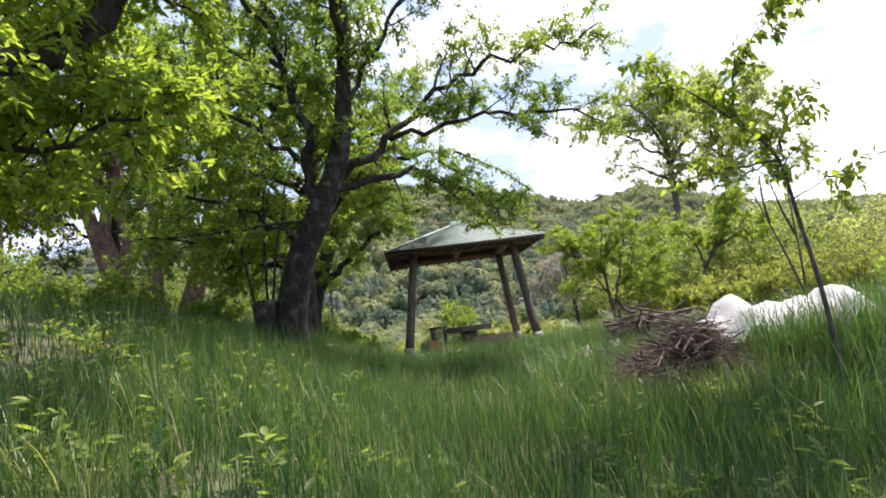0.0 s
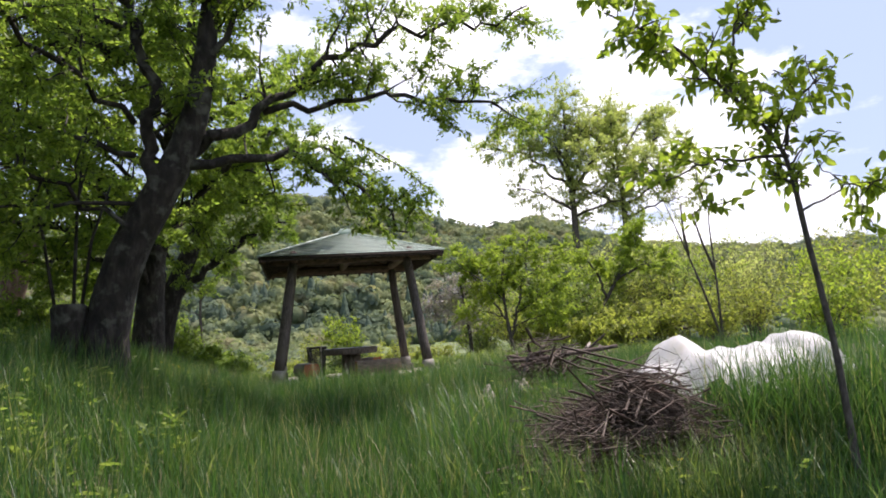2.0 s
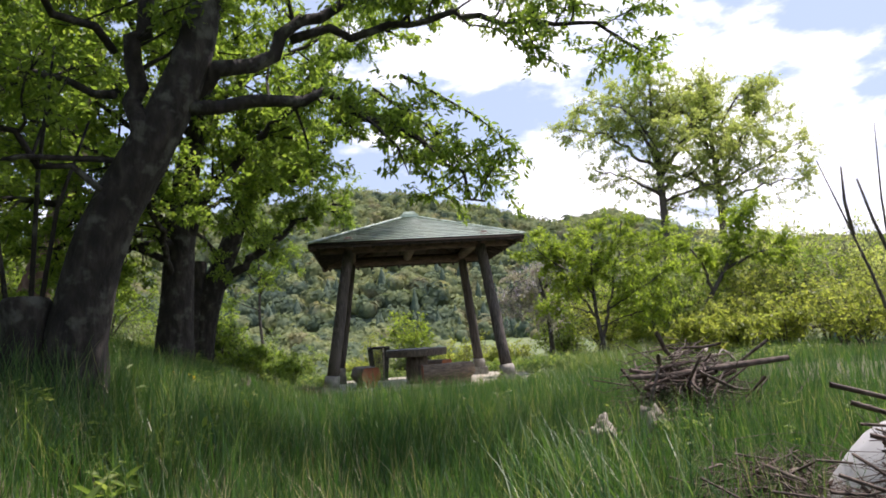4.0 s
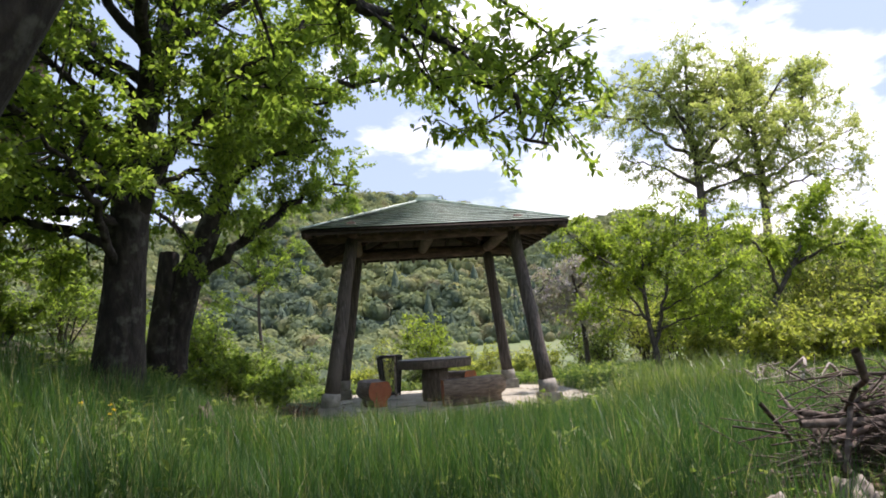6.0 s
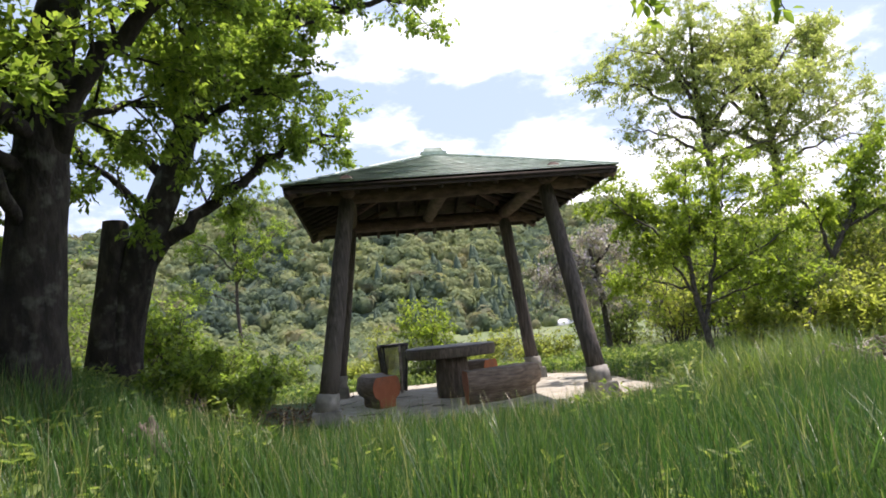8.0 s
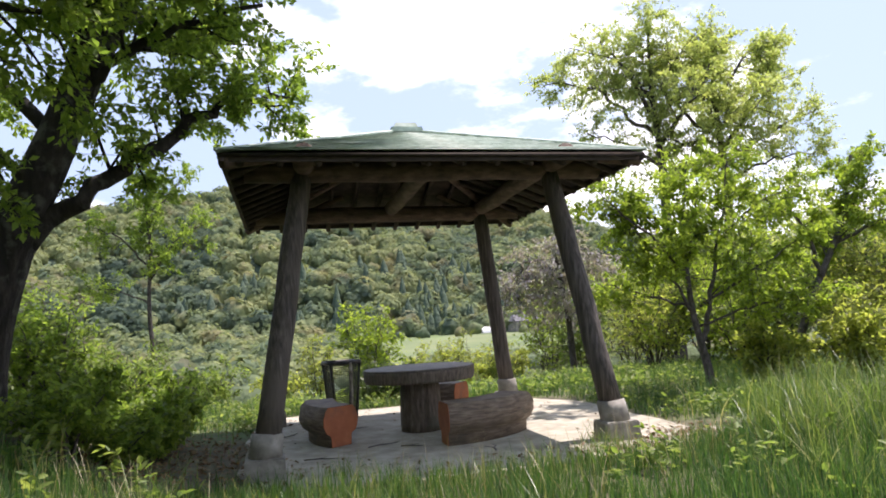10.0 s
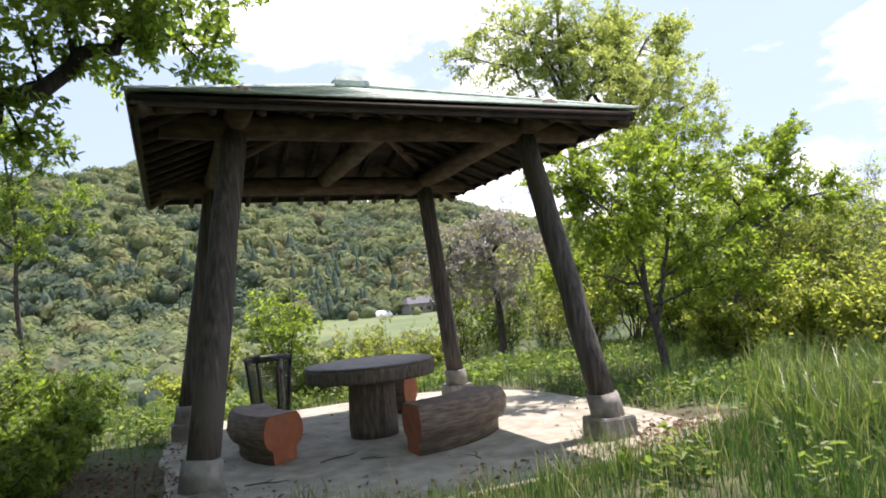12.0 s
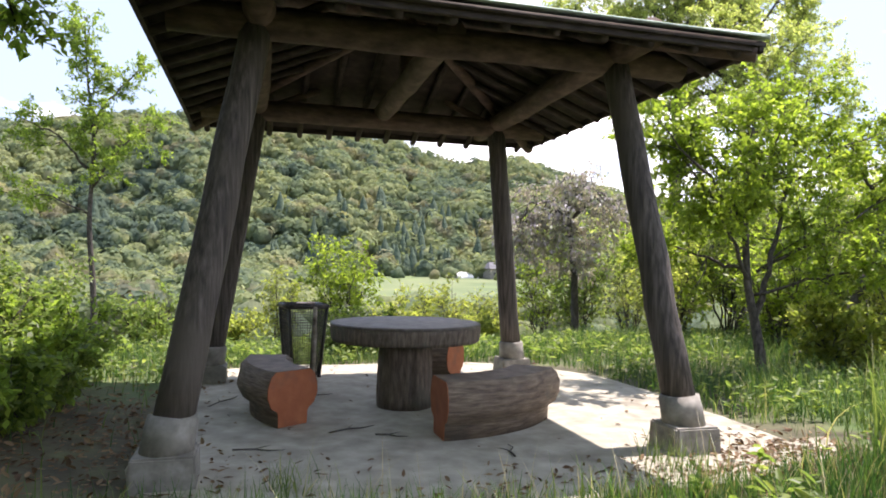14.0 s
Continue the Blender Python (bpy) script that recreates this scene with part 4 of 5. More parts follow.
grow_tree("broadleaf_tree", "broadleaf tree with low bright green sprays over the meadow's edge", "tree", [
    [(-6.4, -15.2, 1.2, 0.26), (-6.2, -15.2, 2.6, 0.2), (-5.6, -15.1, 4.2, 0.15), (-5.0, -15.0, 6.5, 0.07)],
    [(-6.1, -15.2, 2.7, 0.1), (-5.3, -15.6, 3.1, 0.08), (-4.7, -15.9, 3.35, 0.05), (-4.0, -15.8, 3.9, 0.02)],
    [(-6.2, -15.3, 2.35, 0.05), (-5.0, -15.5, 2.25, 0.035), (-4.06, -15.5, 2.26, 0.024), (-3.57, -15.5, 2.3, 0.018), (-3.1, -15.5, 2.52, 0.008)],
    [(-6.15, -15.2, 1.8, 0.15), (-4.9, -15.4, 2.28, 0.12), (-4.04, -15.5, 2.71, 0.105), (-3.62, -15.5, 2.96, 0.09), (-3.1, -15.3, 3.5, 0.06), (-2.6, -15.0, 4.3, 0.02)],
    [(-4.6, -15.4, 2.4, 0.04), (-4.0, -14.4, 2.9, 0.03), (-3.4, -13.4, 3.2, 0.012)],
    [(-4.9, -15.4, 2.3, 0.04), (-5.0, -14.0, 2.7, 0.03), (-5.0, -12.6, 3.0, 0.012)],
    [(-5.8, -15.2, 3.6, 0.05), (-6.4, -13.8, 4.0, 0.035), (-6.8, -12.2, 4.2, 0.012)],
    [(-5.9, -15.2, 3.4, 0.07), (-5.0, -14.2, 4.0, 0.05), (-4.2, -13.2, 4.4, 0.02)],
    [(-5.6, -15.1, 4.2, 0.06), (-4.4, -15.6, 4.6, 0.04), (-3.3, -15.8, 4.8, 0.02)],
], M_LEAF_BRIGHT, M_BARK, folded=True, leaves=36000, leaf=0.085, sub=6, sub_len=0.75, twigs=9, twig_len=0.35, start=0.3)

grow_tree("broadleaf_tree", "spreading broadleaf tree shading the start of the meadow", "tree", [
    [(5.2, -18.6, 0.0, 0.25), (5.0, -18.5, 2.5, 0.2), (4.4, -18.0, 5.0, 0.15), (3.8, -17.5, 7.5, 0.06)],
    [(4.8, -18.3, 4.0, 0.1), (3.0, -17.8, 5.6, 0.07), (0.8, -17.4, 6.4, 0.04), (-0.8, -17.6, 6.6, 0.02)],
    [(4.7, -18.2, 4.4, 0.1), (3.8, -16.6, 6.0, 0.07), (2.6, -14.6, 7.0, 0.04), (1.8, -13.2, 7.4, 0.02)],
    [(4.6, -18.1, 4.8, 0.1), (5.0, -15.8, 6.0, 0.06), (5.2, -13.6, 6.8, 0.03)],
    [(4.4, -18.0, 5.2, 0.1), (2.4, -19.2, 6.4, 0.06), (0.2, -20.0, 7.0, 0.03)],
    [(4.2, -17.9, 5.6, 0.1), (2.2, -16.2, 7.2, 0.06), (0.4, -15.4, 7.8, 0.03)],
    [(4.8, -18.3, 3.6, 0.08), (6.0, -16.5, 4.6, 0.05), (6.8, -14.8, 5.2, 0.02)],
    [(4.6, -18.1, 4.8, 0.09), (4.6, -15.4, 5.9, 0.06), (3.9, -13.0, 6.6, 0.02)],
    [(4.9, -16.4, 5.8, 0.06), (5.9, -14.4, 6.6, 0.04), (6.3, -12.6, 7.1, 0.015)],
], M_LEAF, M_BARK, leaves=42000, leaf=0.12, sub=4.2, sub_len=1.4, twigs=7, twig_len=0.5, start=0.3)

grow_tree("sapling", "slender young tree with large drooping leaves beside the brush pile", "tree", [
    [(1.85, -14.00, -0.15, 0.026), (1.79, -14.00, 0.88, 0.02), (1.69, -14.00, 1.53, 0.018), (1.64, -14.00, 2.05, 0.015), (1.29, -14.00, 2.38, 0.012), (0.89, -14.00, 2.73, 0.01), (0.49, -14.00, 2.88, 0.005)],
    [(1.64, -14.00, 2.03, 0.014), (1.74, -14.00, 2.33, 0.01), (2.04, -13.95, 2.55, 0.004)],
    [(1.65, -14.00, 1.98, 0.012), (1.19, -13.95, 1.98, 0.008), (0.81, -13.90, 1.85, 0.004)],
    [(1.29, -14.00, 2.38, 0.01), (1.29, -14.10, 2.73, 0.008), (1.34, -14.10, 2.93, 0.004)],
    [(1.29, -14.10, 2.73, 0.008), (1.54, -14.20, 3.13, 0.006), (1.94, -14.30, 3.33, 0.003)],
    [(1.69, -14.00, 1.63, 0.008), (1.99, -14.10, 1.78, 0.005), (2.19, -14.10, 1.73, 0.003)],
], M_LEAF_BRIGHT, M_BARK_THIN, folded=True, leaves=1700, leaf=0.078, sub=8, sub_len=0.36, twigs=4, twig_len=0.16, start=0.45, leaf_width=0.55, droop=0.6, trunk_k=8)

grow_tree("young_maple", "slender multi-stemmed young tree in fresh green leaf beyond the slab", "tree", [
    [(4.68, 0.75, -0.05, 0.075), (4.66, 0.85, 0.6, 0.06), (4.6, 0.95, 1.1, 0.05), (4.5, 0.9, 2.4, 0.035), (4.7, 0.85, 3.6, 0.012)],
    [(4.66, 0.85, 0.5, 0.05), (4.85, 0.9, 1.3, 0.035), (5.2, 0.9, 2.6, 0.02), (5.4, 0.8, 3.6, 0.008)],
    [(4.6, 0.92, 1.2, 0.03), (4.1, 0.7, 1.9, 0.02), (3.5, 0.8, 2.7, 0.008)],
    [(4.6, 0.95, 1.3, 0.025), (4.2, 1.3, 1.5, 0.018), (3.5, 1.6, 1.75, 0.008)],
    [(4.7, 0.9, 1.3, 0.025), (5.5, 0.6, 1.8, 0.018), (6.3, 0.4, 2.3, 0.008)],
    [(4.55, 0.9, 2.0, 0.02), (4.3, 0.2, 2.6, 0.012), (4.1, -0.2, 3.1, 0.006)],
    [(4.55, 0.9, 1.8, 0.025), (3.7, 0.6, 2.5, 0.018), (2.9, 0.5, 3.1, 0.006)],
    [(4.55, 0.9, 2.3, 0.022), (3.9, 1.0, 2.9, 0.015), (3.3, 1.0, 3.3, 0.006)],
    [(5.1, 0.9, 2.3, 0.022), (5.9, 0.9, 2.9, 0.015), (6.7, 0.8, 3.2, 0.006)],
    [(4.65, 0.9, 1.0, 0.02), (5.4, 0.3, 1.3, 0.015), (6.0, 0.0, 1.5, 0.006)],
], M_LEAF_BRIGHT, M_BARK_THIN, leaves=27000, leaf=0.075, sub=6, sub_len=0.72, twigs=8, twig_len=0.35, rise=0.05, start=0.3, trunk_k=8, droop=0.2)

for bx, by, top, wide, n in ((13.2, 15.2, 13.6, 4.6, 40000), (16.4, 15.6, 12.8, 5.2, 40000)):
    g = grid_z(bx, by)
    grow_tree("tall_tree", "tall pale-green airy broadleaf tree behind the thicket", "tree", [
        [(bx + 0.3, by, g, 0.26), (bx + 0.2, by, g + 5, 0.2), (bx + 0.3, by, 7.6, 0.16), (bx + 0.1, by, 10, 0.1), (bx + 0.3, by, top, 0.03)],
        [(bx + 0.3, by, 7.8, 0.11), (bx + 1.2, by - 0.5, 9.2, 0.08), (bx + 2.4, by - 0.8, 11.2, 0.05), (bx + 3.2, by, 12.6, 0.02)],
        [(bx + 0.3, by, 8.2, 0.1), (bx - 1.2, by + 0.3, 9.4, 0.07), (bx - 2.6, by - 0.5, 10.1, 0.045), (bx - wide, by, 10.3, 0.015)],
        [(bx + 0.2, by, 8.9, 0.1), (bx - 0.8, by, 10.8, 0.07), (bx - 1.8, by + 0.3, 12.4, 0.02)],
        [(bx + 0.2, by, 7.0, 0.08), (bx - 1.5, by - 0.6, 7.8, 0.05), (bx - 3.2, by - 0.6, 8.2, 0.02)],
        [(bx + 0.3, by, 7.2, 0.09), (bx + 2.2, by, 8.4, 0.06), (bx + wide, by, 9.6, 0.02)],
        [(bx + 0.2, by, 8.5, 0.08), (bx + 1.6, by + 1.0, 10.4, 0.05), (bx + wide * 0.9, by + 0.5, 11.4, 0.015)],
        [(bx + 0.3, by, 8.0, 0.08), (bx + 0.6, by - 1.6, 9.0, 0.05), (bx + 0.4, by - 3.0, 9.4, 0.02)],
        [(bx + 0.2, by, 9.6, 0.07), (bx - 1.5, by - 0.4, 11.4, 0.04), (bx - wide * 0.75, by, 11.9, 0.012)],
        [(bx + 0.2, by, 9.8, 0.07), (bx + 1.4, by - 0.6, 11.9, 0.04), (bx + wide * 0.6, by - 0.4, 12.6, 0.012)],
        [(bx + 0.2, by, 6.6, 0.07), (bx + 1.8, by - 0.8, 7.2, 0.045), (bx + wide * 0.9, by - 0.8, 7.6, 0.015)],
    ], M_LEAF_PALE, M_BARK_THIN, leaves=n, leaf=0.13, sub=3.2, sub_len=1.7, twigs=8, twig_len=0.75, rise=0.1, start=0.35, group="tall trees")

g = grid_z(-5, 10.4)
grow_tree("sapling", "thin crooked young tree standing on the slope behind the gazebo", "tree", [
    [(-4.85, 10.4, g, 0.08), (-4.9, 10.4, 0.6, 0.07), (-5.05, 10.4, 2.2, 0.055), (-4.95, 10.4, 3.8, 0.045), (-5.15, 10.4, 5.3, 0.025), (-5.25, 10.4, 6.8, 0.01)],
    [(-5.0, 10.4, 2.9, 0.03), (-4.4, 10.2, 3.9, 0.02), (-3.5, 10.1, 4.4, 0.008)],
    [(-5.0, 10.4, 3.2, 0.03), (-5.7, 10.3, 4.1, 0.02), (-6.5, 10.2, 4.4, 0.008)],
    [(-5.05, 10.4, 4.4, 0.025), (-4.5, 10.6, 5.3, 0.015), (-4.0, 10.6, 5.9, 0.006)],
    [(-5.05, 10.4, 2.3, 0.025), (-5.8, 10.4, 2.7, 0.015), (-6.5, 10.4, 2.6, 0.006)],
], M_LEAF, M_BARK_THIN, leaves=11000, leaf=0.09, sub=5, sub_len=0.9, twigs=6, twig_len=0.4, rise=0.1, start=0.35, trunk_k=8)

# weeping wisteria over a small tree
grow_tree("wisteria", "small tree overgrown with faded lilac hanging wisteria", "tree", [
    [(4.9, 6.2, -0.6, 0.09), (4.8, 6.1, 1.2, 0.07), (4.6, 6.0, 2.4, 0.05), (4.5, 6.0, 3.1, 0.02)],
    [(4.7, 6.0, 2.0, 0.04), (4.2, 5.9, 2.6, 0.03), (3.7, 5.9, 2.6, 0.02), (3.5, 5.9, 1.8, 0.01)],
    [(4.7, 6.0, 2.3, 0.04), (5.2, 5.8, 2.9, 0.03), (5.6, 5.8, 2.4, 0.015)],
], M_BLOSSOM, M_BARK_THIN, leaves=9000, leaf=0.085, sub=9, sub_len=0.8, twigs=8, twig_len=0.55, rise=-0.5, start=0.3, droop=1.1, trunk_k=8)

# red pines on the bank
for i, (label, limbs) in enumerate((
    ("leaning red pine with pinkish-brown bark on the bank", [[(-7.5, -1.7, 1.5, 0.33), (-7.15, -1.7, 2.84, 0.25), (-6.67, -1.7, 4.3, 0.22), (-6.27, -1.7, 6.6, 0.19), (-6.15, -1.7, 9, 0.15), (-6.05, -1.7, 11.5, 0.08)],
        [(-6.25, -1.7, 6.6, 0.08), (-7.4, -2.2, 7.2, 0.06), (-8.6, -2.4, 7.6, 0.03)], [(-6.2, -1.7, 7.8, 0.08), (-4.8, -1.2, 8.6, 0.05), (-3.9, -1.0, 9.2, 0.02)]]),
    ("many-stemmed red pine spreading like a fan", [[(-9.5, -1, 2.4, 0.4), (-9.5, -1, 3.0, 0.3), (-9.9, -1, 4.3, 0.2), (-10.5, -1, 6.5, 0.16), (-10.9, -1, 9, 0.08)],
        [(-9.45, -1, 2.9, 0.2), (-9.55, -1, 4.5, 0.17), (-9.9, -1, 7, 0.13), (-9.9, -1, 10, 0.06)], [(-9.35, -1, 2.9, 0.22), (-9.2, -1, 4.6, 0.19), (-9.35, -1, 7, 0.14), (-9.2, -1, 10, 0.06)],
        [(-9.3, -1, 3.0, 0.15), (-8.8, -1, 4.5, 0.13), (-8.55, -1, 6.5, 0.1), (-8.2, -1, 9, 0.04)]]),
    ("pale forked pine trunk on the bank", [[(-8.0, -2.3, 2.2, 0.24), (-7.97, -2.3, 3.3, 0.18), (-8.0, -2.3, 4.2, 0.15), (-7.8, -2.3, 5.6, 0.12), (-7.9, -2.3, 8.5, 0.05)],
        [(-7.95, -2.3, 3.3, 0.12), (-7.7, -2.3, 4.0, 0.1), (-7.8, -2.3, 5.2, 0.07), (-7.4, -2.3, 7, 0.03)]]),
    ("dark pine trunk deep in the grove", [[(-12.2, -2.0, 2.5, 0.3), (-12.1, -2.0, 4.5, 0.24), (-12.0, -2.0, 7, 0.18), (-12, -2, 10, 0.08)],
        [(-12.1, -2.0, 5.5, 0.08), (-10.8, -2.6, 5.0, 0.05), (-9.6, -3.0, 4.9, 0.02)], [(-12.1, -2.0, 6.5, 0.08), (-11.0, -1.2, 6.3, 0.05), (-9.8, -0.8, 6.4, 0.02)]]),
)):
    limbs = [[(a, b, grid_z(a, b) - 0.1 if (j == 0 and k == 0) else c, r) for k, (a, b, c, r) in enumerate(l)] for j, l in enumerate(limbs)]
    grow_tree("pine_tree", label, "tree", limbs, M_NEEDLE, M_BARK_PINE, leaves=7000, leaf=0.16, sub=2.6, sub_len=1.3, twigs=7, twig_len=0.5, start=0.45, group="pines on the bank", leaf_width=0.16, droop=0.1)


for x, y, h, w in ((-11.5, -8.5, 7.5, 2.6), (-14.0, -3.5, 8.5, 3.0), (-11.0, 2.6, 7.5, 2.6), (-14.5, 2.0, 9.0, 3.0), (-13.5, -13.0, 8.0, 3.0), (-17.0, -8.0, 9.0, 3.2)):
    g = grid_z(x, y)
    grow_tree("grove_tree", "shady broadleaf tree in the dark grove on the bank", "tree", [
        [(x, y, g - 0.1, 0.2), (x + 0.1, y, g + h * 0.4, 0.15), (x, y, g + h * 0.75, 0.08), (x, y, g + h, 0.03)],
        [(x, y, g + h * 0.3, 0.08), (x + w * 0.5, y - w * 0.3, g + h * 0.4, 0.05), (x + w, y - w * 0.5, g + h * 0.42, 0.02)],
        [(x, y, g + h * 0.35, 0.08), (x - w * 0.5, y - w * 0.3, g + h * 0.5, 0.05), (x - w, y - w * 0.4, g + h * 0.55, 0.02)],
        [(x, y, g + h * 0.45, 0.08), (x + w * 0.4, y + w * 0.4, g + h * 0.6, 0.05), (x + w * 0.9, y + w * 0.7, g + h * 0.7, 0.02)],
        [(x, y, g + h * 0.5, 0.08), (x + w * 0.5, y - w * 0.5, g + h * 0.7, 0.05), (x + w, y - w, g + h * 0.8, 0.02)],
        [(x, y, g + h * 0.2, 0.06), (x + w * 0.4, y, g + h * 0.2, 0.04), (x + w * 0.8, y - w * 0.2, g + h * 0.16, 0.02)],
    ], M_LEAF_DARK, M_BARK, leaves=11000, leaf=0.16, sub=3.4, sub_len=1.5, twigs=7, twig_len=0.6, start=0.3, group="grove trees")


# ---- shrubs ----
def shrub(name, label, x, y, wide, high, mat, leaves, leaf=0.07, stems=7, z=None, group="", spread=0.8):
    g = grid_z(x, y) if z is None else z
    limbs = []
    for i in range(stems):
        a = 2 * math.pi * i / stems + rng.uniform(-0.4, 0.4)
        w = wide * rng.uniform(0.3, 1.0) * spread
        h = high * rng.uniform(0.7, 1.02) * (1 - 0.25 * w / wide)
        limbs.append([(x + 0.05 * math.cos(a), y + 0.05 * math.sin(a), g - 0.05, 0.02), (x + w * 0.4 * math.cos(a), y + w * 0.4 * math.sin(a), g + h * 0.5, 0.013), (x + w * math.cos(a), y + w * math.sin(a), g + h, 0.004)])
    return grow_tree(name, label, "shrub", limbs, mat, M_BARK_THIN, leaves=leaves, leaf=leaf, sub=5, sub_len=0.42 * wide, twigs=6, twig_len=0.28 * wide, start=0.2, group=group, trunk_bare=False, trunk_k=6)


shrub("shrub", "young bright green tree-like shrub behind the table", 0.3, 7.8, 1.1, grid_z(0.3, 7.8) * -1 + 2.15, M_LEAF_BRIGHT, 3800, 0.1, 8)
shrub("shrub", "low yellow-orange tinged shrub behind the gazebo", -0.9, 8.4, 0.7, 1.9, M_LEAF_YELLOW, 1500, 0.08, 6)
shrub("shrub", "glossy evergreen shrub behind the litter basket", 0.0, 3.7, 0.8, 0.75, M_LEAF_DARK, 3000, 0.075, 9)
for x, y, w, h in ((2.2, 9.2, 1.0, 1.5), (3.3, 9.4, 1.2, 1.7), (4.3, 9.0, 0.9, 1.4), (1.4, 6.6, 0.8, 0.9), (3.0, 6.4, 0.8, 0.8), (-1.8, 6.6, 0.9, 0.8)):
    shrub("shrub", "yellow-green spring shrub on the slope", x, y, w, h, M_LEAF_YELLOW, 2400, 0.085, 8, group="yellow-green shrubs")
for x, y, w, h, m in ((6.6, 2.6, 1.2, 2.2, 0), (6.0, 4.6, 1.3, 2.4, 2), (7.4, 4.8, 1.5, 3.4, 0), (9.0, 5.2, 1.7, 4.0, 0), (11.2, 5.0, 1.8, 4.4, 3), (10.6, 3.6, 1.5, 3.2, 2), (13.2, 4.4, 1.8, 4.4, 0), (12.4, 8.8, 2.4, 6.0, 3), (15.4, 9.0, 2.4, 6.2, 3), (6.4, 11.5, 2.0, 4.4, 0), (10.4, 11.5, 2.4, 6.0, 0), (5.6, 0.6, 0.7, 0.9, 2), (6.4, -0.4, 0.8, 1.0, 2), (8.2, 1.6, 1.1, 1.7, 2), (10.0, -1.2, 1.2, 1.7, 2), (16.5, 2.0, 1.9, 4.0, 2), (14.6, 0.0, 1.7, 3.0, 0),  (8.2, 3.6, 1.5, 3.0, 1), (9.8, 2.2, 1.4, 2.4, 2), (11.4, 3.4, 1.6, 3.2, 1), (7.6, 6.6, 1.8, 3.6, 0), (10.2, 6.8, 2.0, 4.2, 3), (12.8, 6.4, 2.0, 4.6, 3), (6.2, 8.6, 1.5, 3.0, 1), (9.2, 0.4, 1.1, 1.5, 2), (11.0, 0.8, 1.3, 2.0, 2), (12.8, 1.2, 1.4, 2.3, 2), (7.4, -0.6, 0.9, 1.0, 2), (13.6, -1.8, 1.6, 2.4, 0), (11.6, -3.4, 1.4, 1.9, 2), (14.8, 3.6, 1.8, 4.0, 3), (9.4, -5.6, 1.2, 1.4, 0), (12.4, -7.2, 1.6, 2.0, 2), (15.6, -5.2, 1.8, 2.6, 1), (8.4, 10.0, 2.0, 4.0, 3), (17.5, 7.0, 2.2, 5.0, 3), (18.0, 0.0, 2.0, 3.6, 0)):
    shrub("shrub", ("fresh green leafy shrub in the dense thicket", "soft green leafy shrub in the dense thicket", "bright yellow-green shrub in the dense thicket", "tall pale green shrub behind the thicket")[m], x, y, w, h, (M_LEAF_BRIGHT, M_WEED, M_LEAF_YELLOW, M_LEAF_PALE)[m], 2800, 0.098 if w < 1.5 else 0.125, 9, group="thicket shrubs")
for x, y, w, h, m in ((-4.1, -0.2, 0.9, 1.3, 0), (-3.4, -2.1, 0.6, 0.6, 0), (-3.6, -1.0, 0.6, 0.8, 0), (-2.95, -0.9, 0.45, 0.5, 2), (-3.0, 0.2, 0.55, 0.7, 2), (-3.3, 1.3, 0.7, 1.0, 2), (-3.1, -1.7, 0.4, 0.4, 2), (-3.8, 0.9, 0.8, 0.9, 1), (-4.9, 1.6, 1.2, 1.5, 0), (-4.2, 3.4, 1.0, 1.3, 1), (-6.0, 3.0, 1.4, 1.9, 0), (-3.1, -0.3, 0.5, 0.5, 1), (-6.8, 0.4, 1.4, 1.5, 0), (-8.4, -0.8, 1.3, 1.4, 0), (-9.6, 1.4, 1.5, 1.8, 0), (-8.0, -3.8, 1.0, 0.8, 0), (-6.4, -2.4, 0.8, 0.7, 0), (-5.6, -6.4, 0.7, 0.6, 0), (-6.6, -9.5, 0.9, 0.7, 0), (-7.5, 5.5, 1.5, 2.0, 1), (-3.0, 5.4, 0.9, 1.0, 1), (-10.5, -5.5, 1.3, 1.3, 0), (-8.6, -7.5, 1.1, 0.9, 0)):
    shrub("shrub", ("dark green shrub on the shady bank", "light green shrub on the grassy bank", "low shady dark green bush beside the gazebo")[m], x, y, w, h, (M_LEAF, M_WEED, M_LEAF)[m], 3000, 0.075, 8, group="bank shrubs")

bare = thing("bare_sapling", "thin leafless sapling with two upright stems", "tree", at=(6.3, -6.5, grid_z(6.3, -6.5)))
for line in ([(0, 0, 0), (0.02, 0, 1.2), (0.0, 0, 2.4), (0.06, 0, 3.5)], [(0, 0, 0.3), (-0.3, 0.05, 1.4), (-0.55, 0.1, 2.2), (-0.85, 0.1, 3.0)], [(0.0, 0, 1.6), (-0.18, 0, 2.1), (-0.3, 0.05, 2.7)], [(-0.45, 0.08, 1.9), (-0.5, 0.1, 2.4), (-0.48, 0.1, 2.9)]):
    child("stem", np_mesh("stem", *tube(line, [0.03, 0.022, 0.014, 0.006][: len(line)], 6, 0.05), M_BARK_THIN, True), bare)

# old leaning vine-clad tree and a fallen pole in the thicket
grow_tree("leaning_tree", "old leaning tree wrapped in vines inside the thicket", "tree", [
    [(7.6, 2.5, -0.1, 0.1), (7.8, 2.5, 0.5, 0.08), (8.5, 2.6, 1.6, 0.065), (9.4, 2.7, 2.8, 0.05), (9.9, 2.8, 4.2, 0.03)],
    [(8.6, 2.6, 1.7, 0.05), (8.3, 2.4, 2.6, 0.035), (7.6, 2.3, 3.2, 0.01)],
    [(9.0, 2.7, 2.3, 0.05), (9.9, 2.4, 2.8, 0.03), (10.8, 2.2, 2.9, 0.01)],
], M_LEAF_BRIGHT, M_BARK_THIN, leaves=12000, leaf=0.09, sub=7, sub_len=0.9, twigs=6, twig_len=0.35, start=0.3, trunk_k=8)
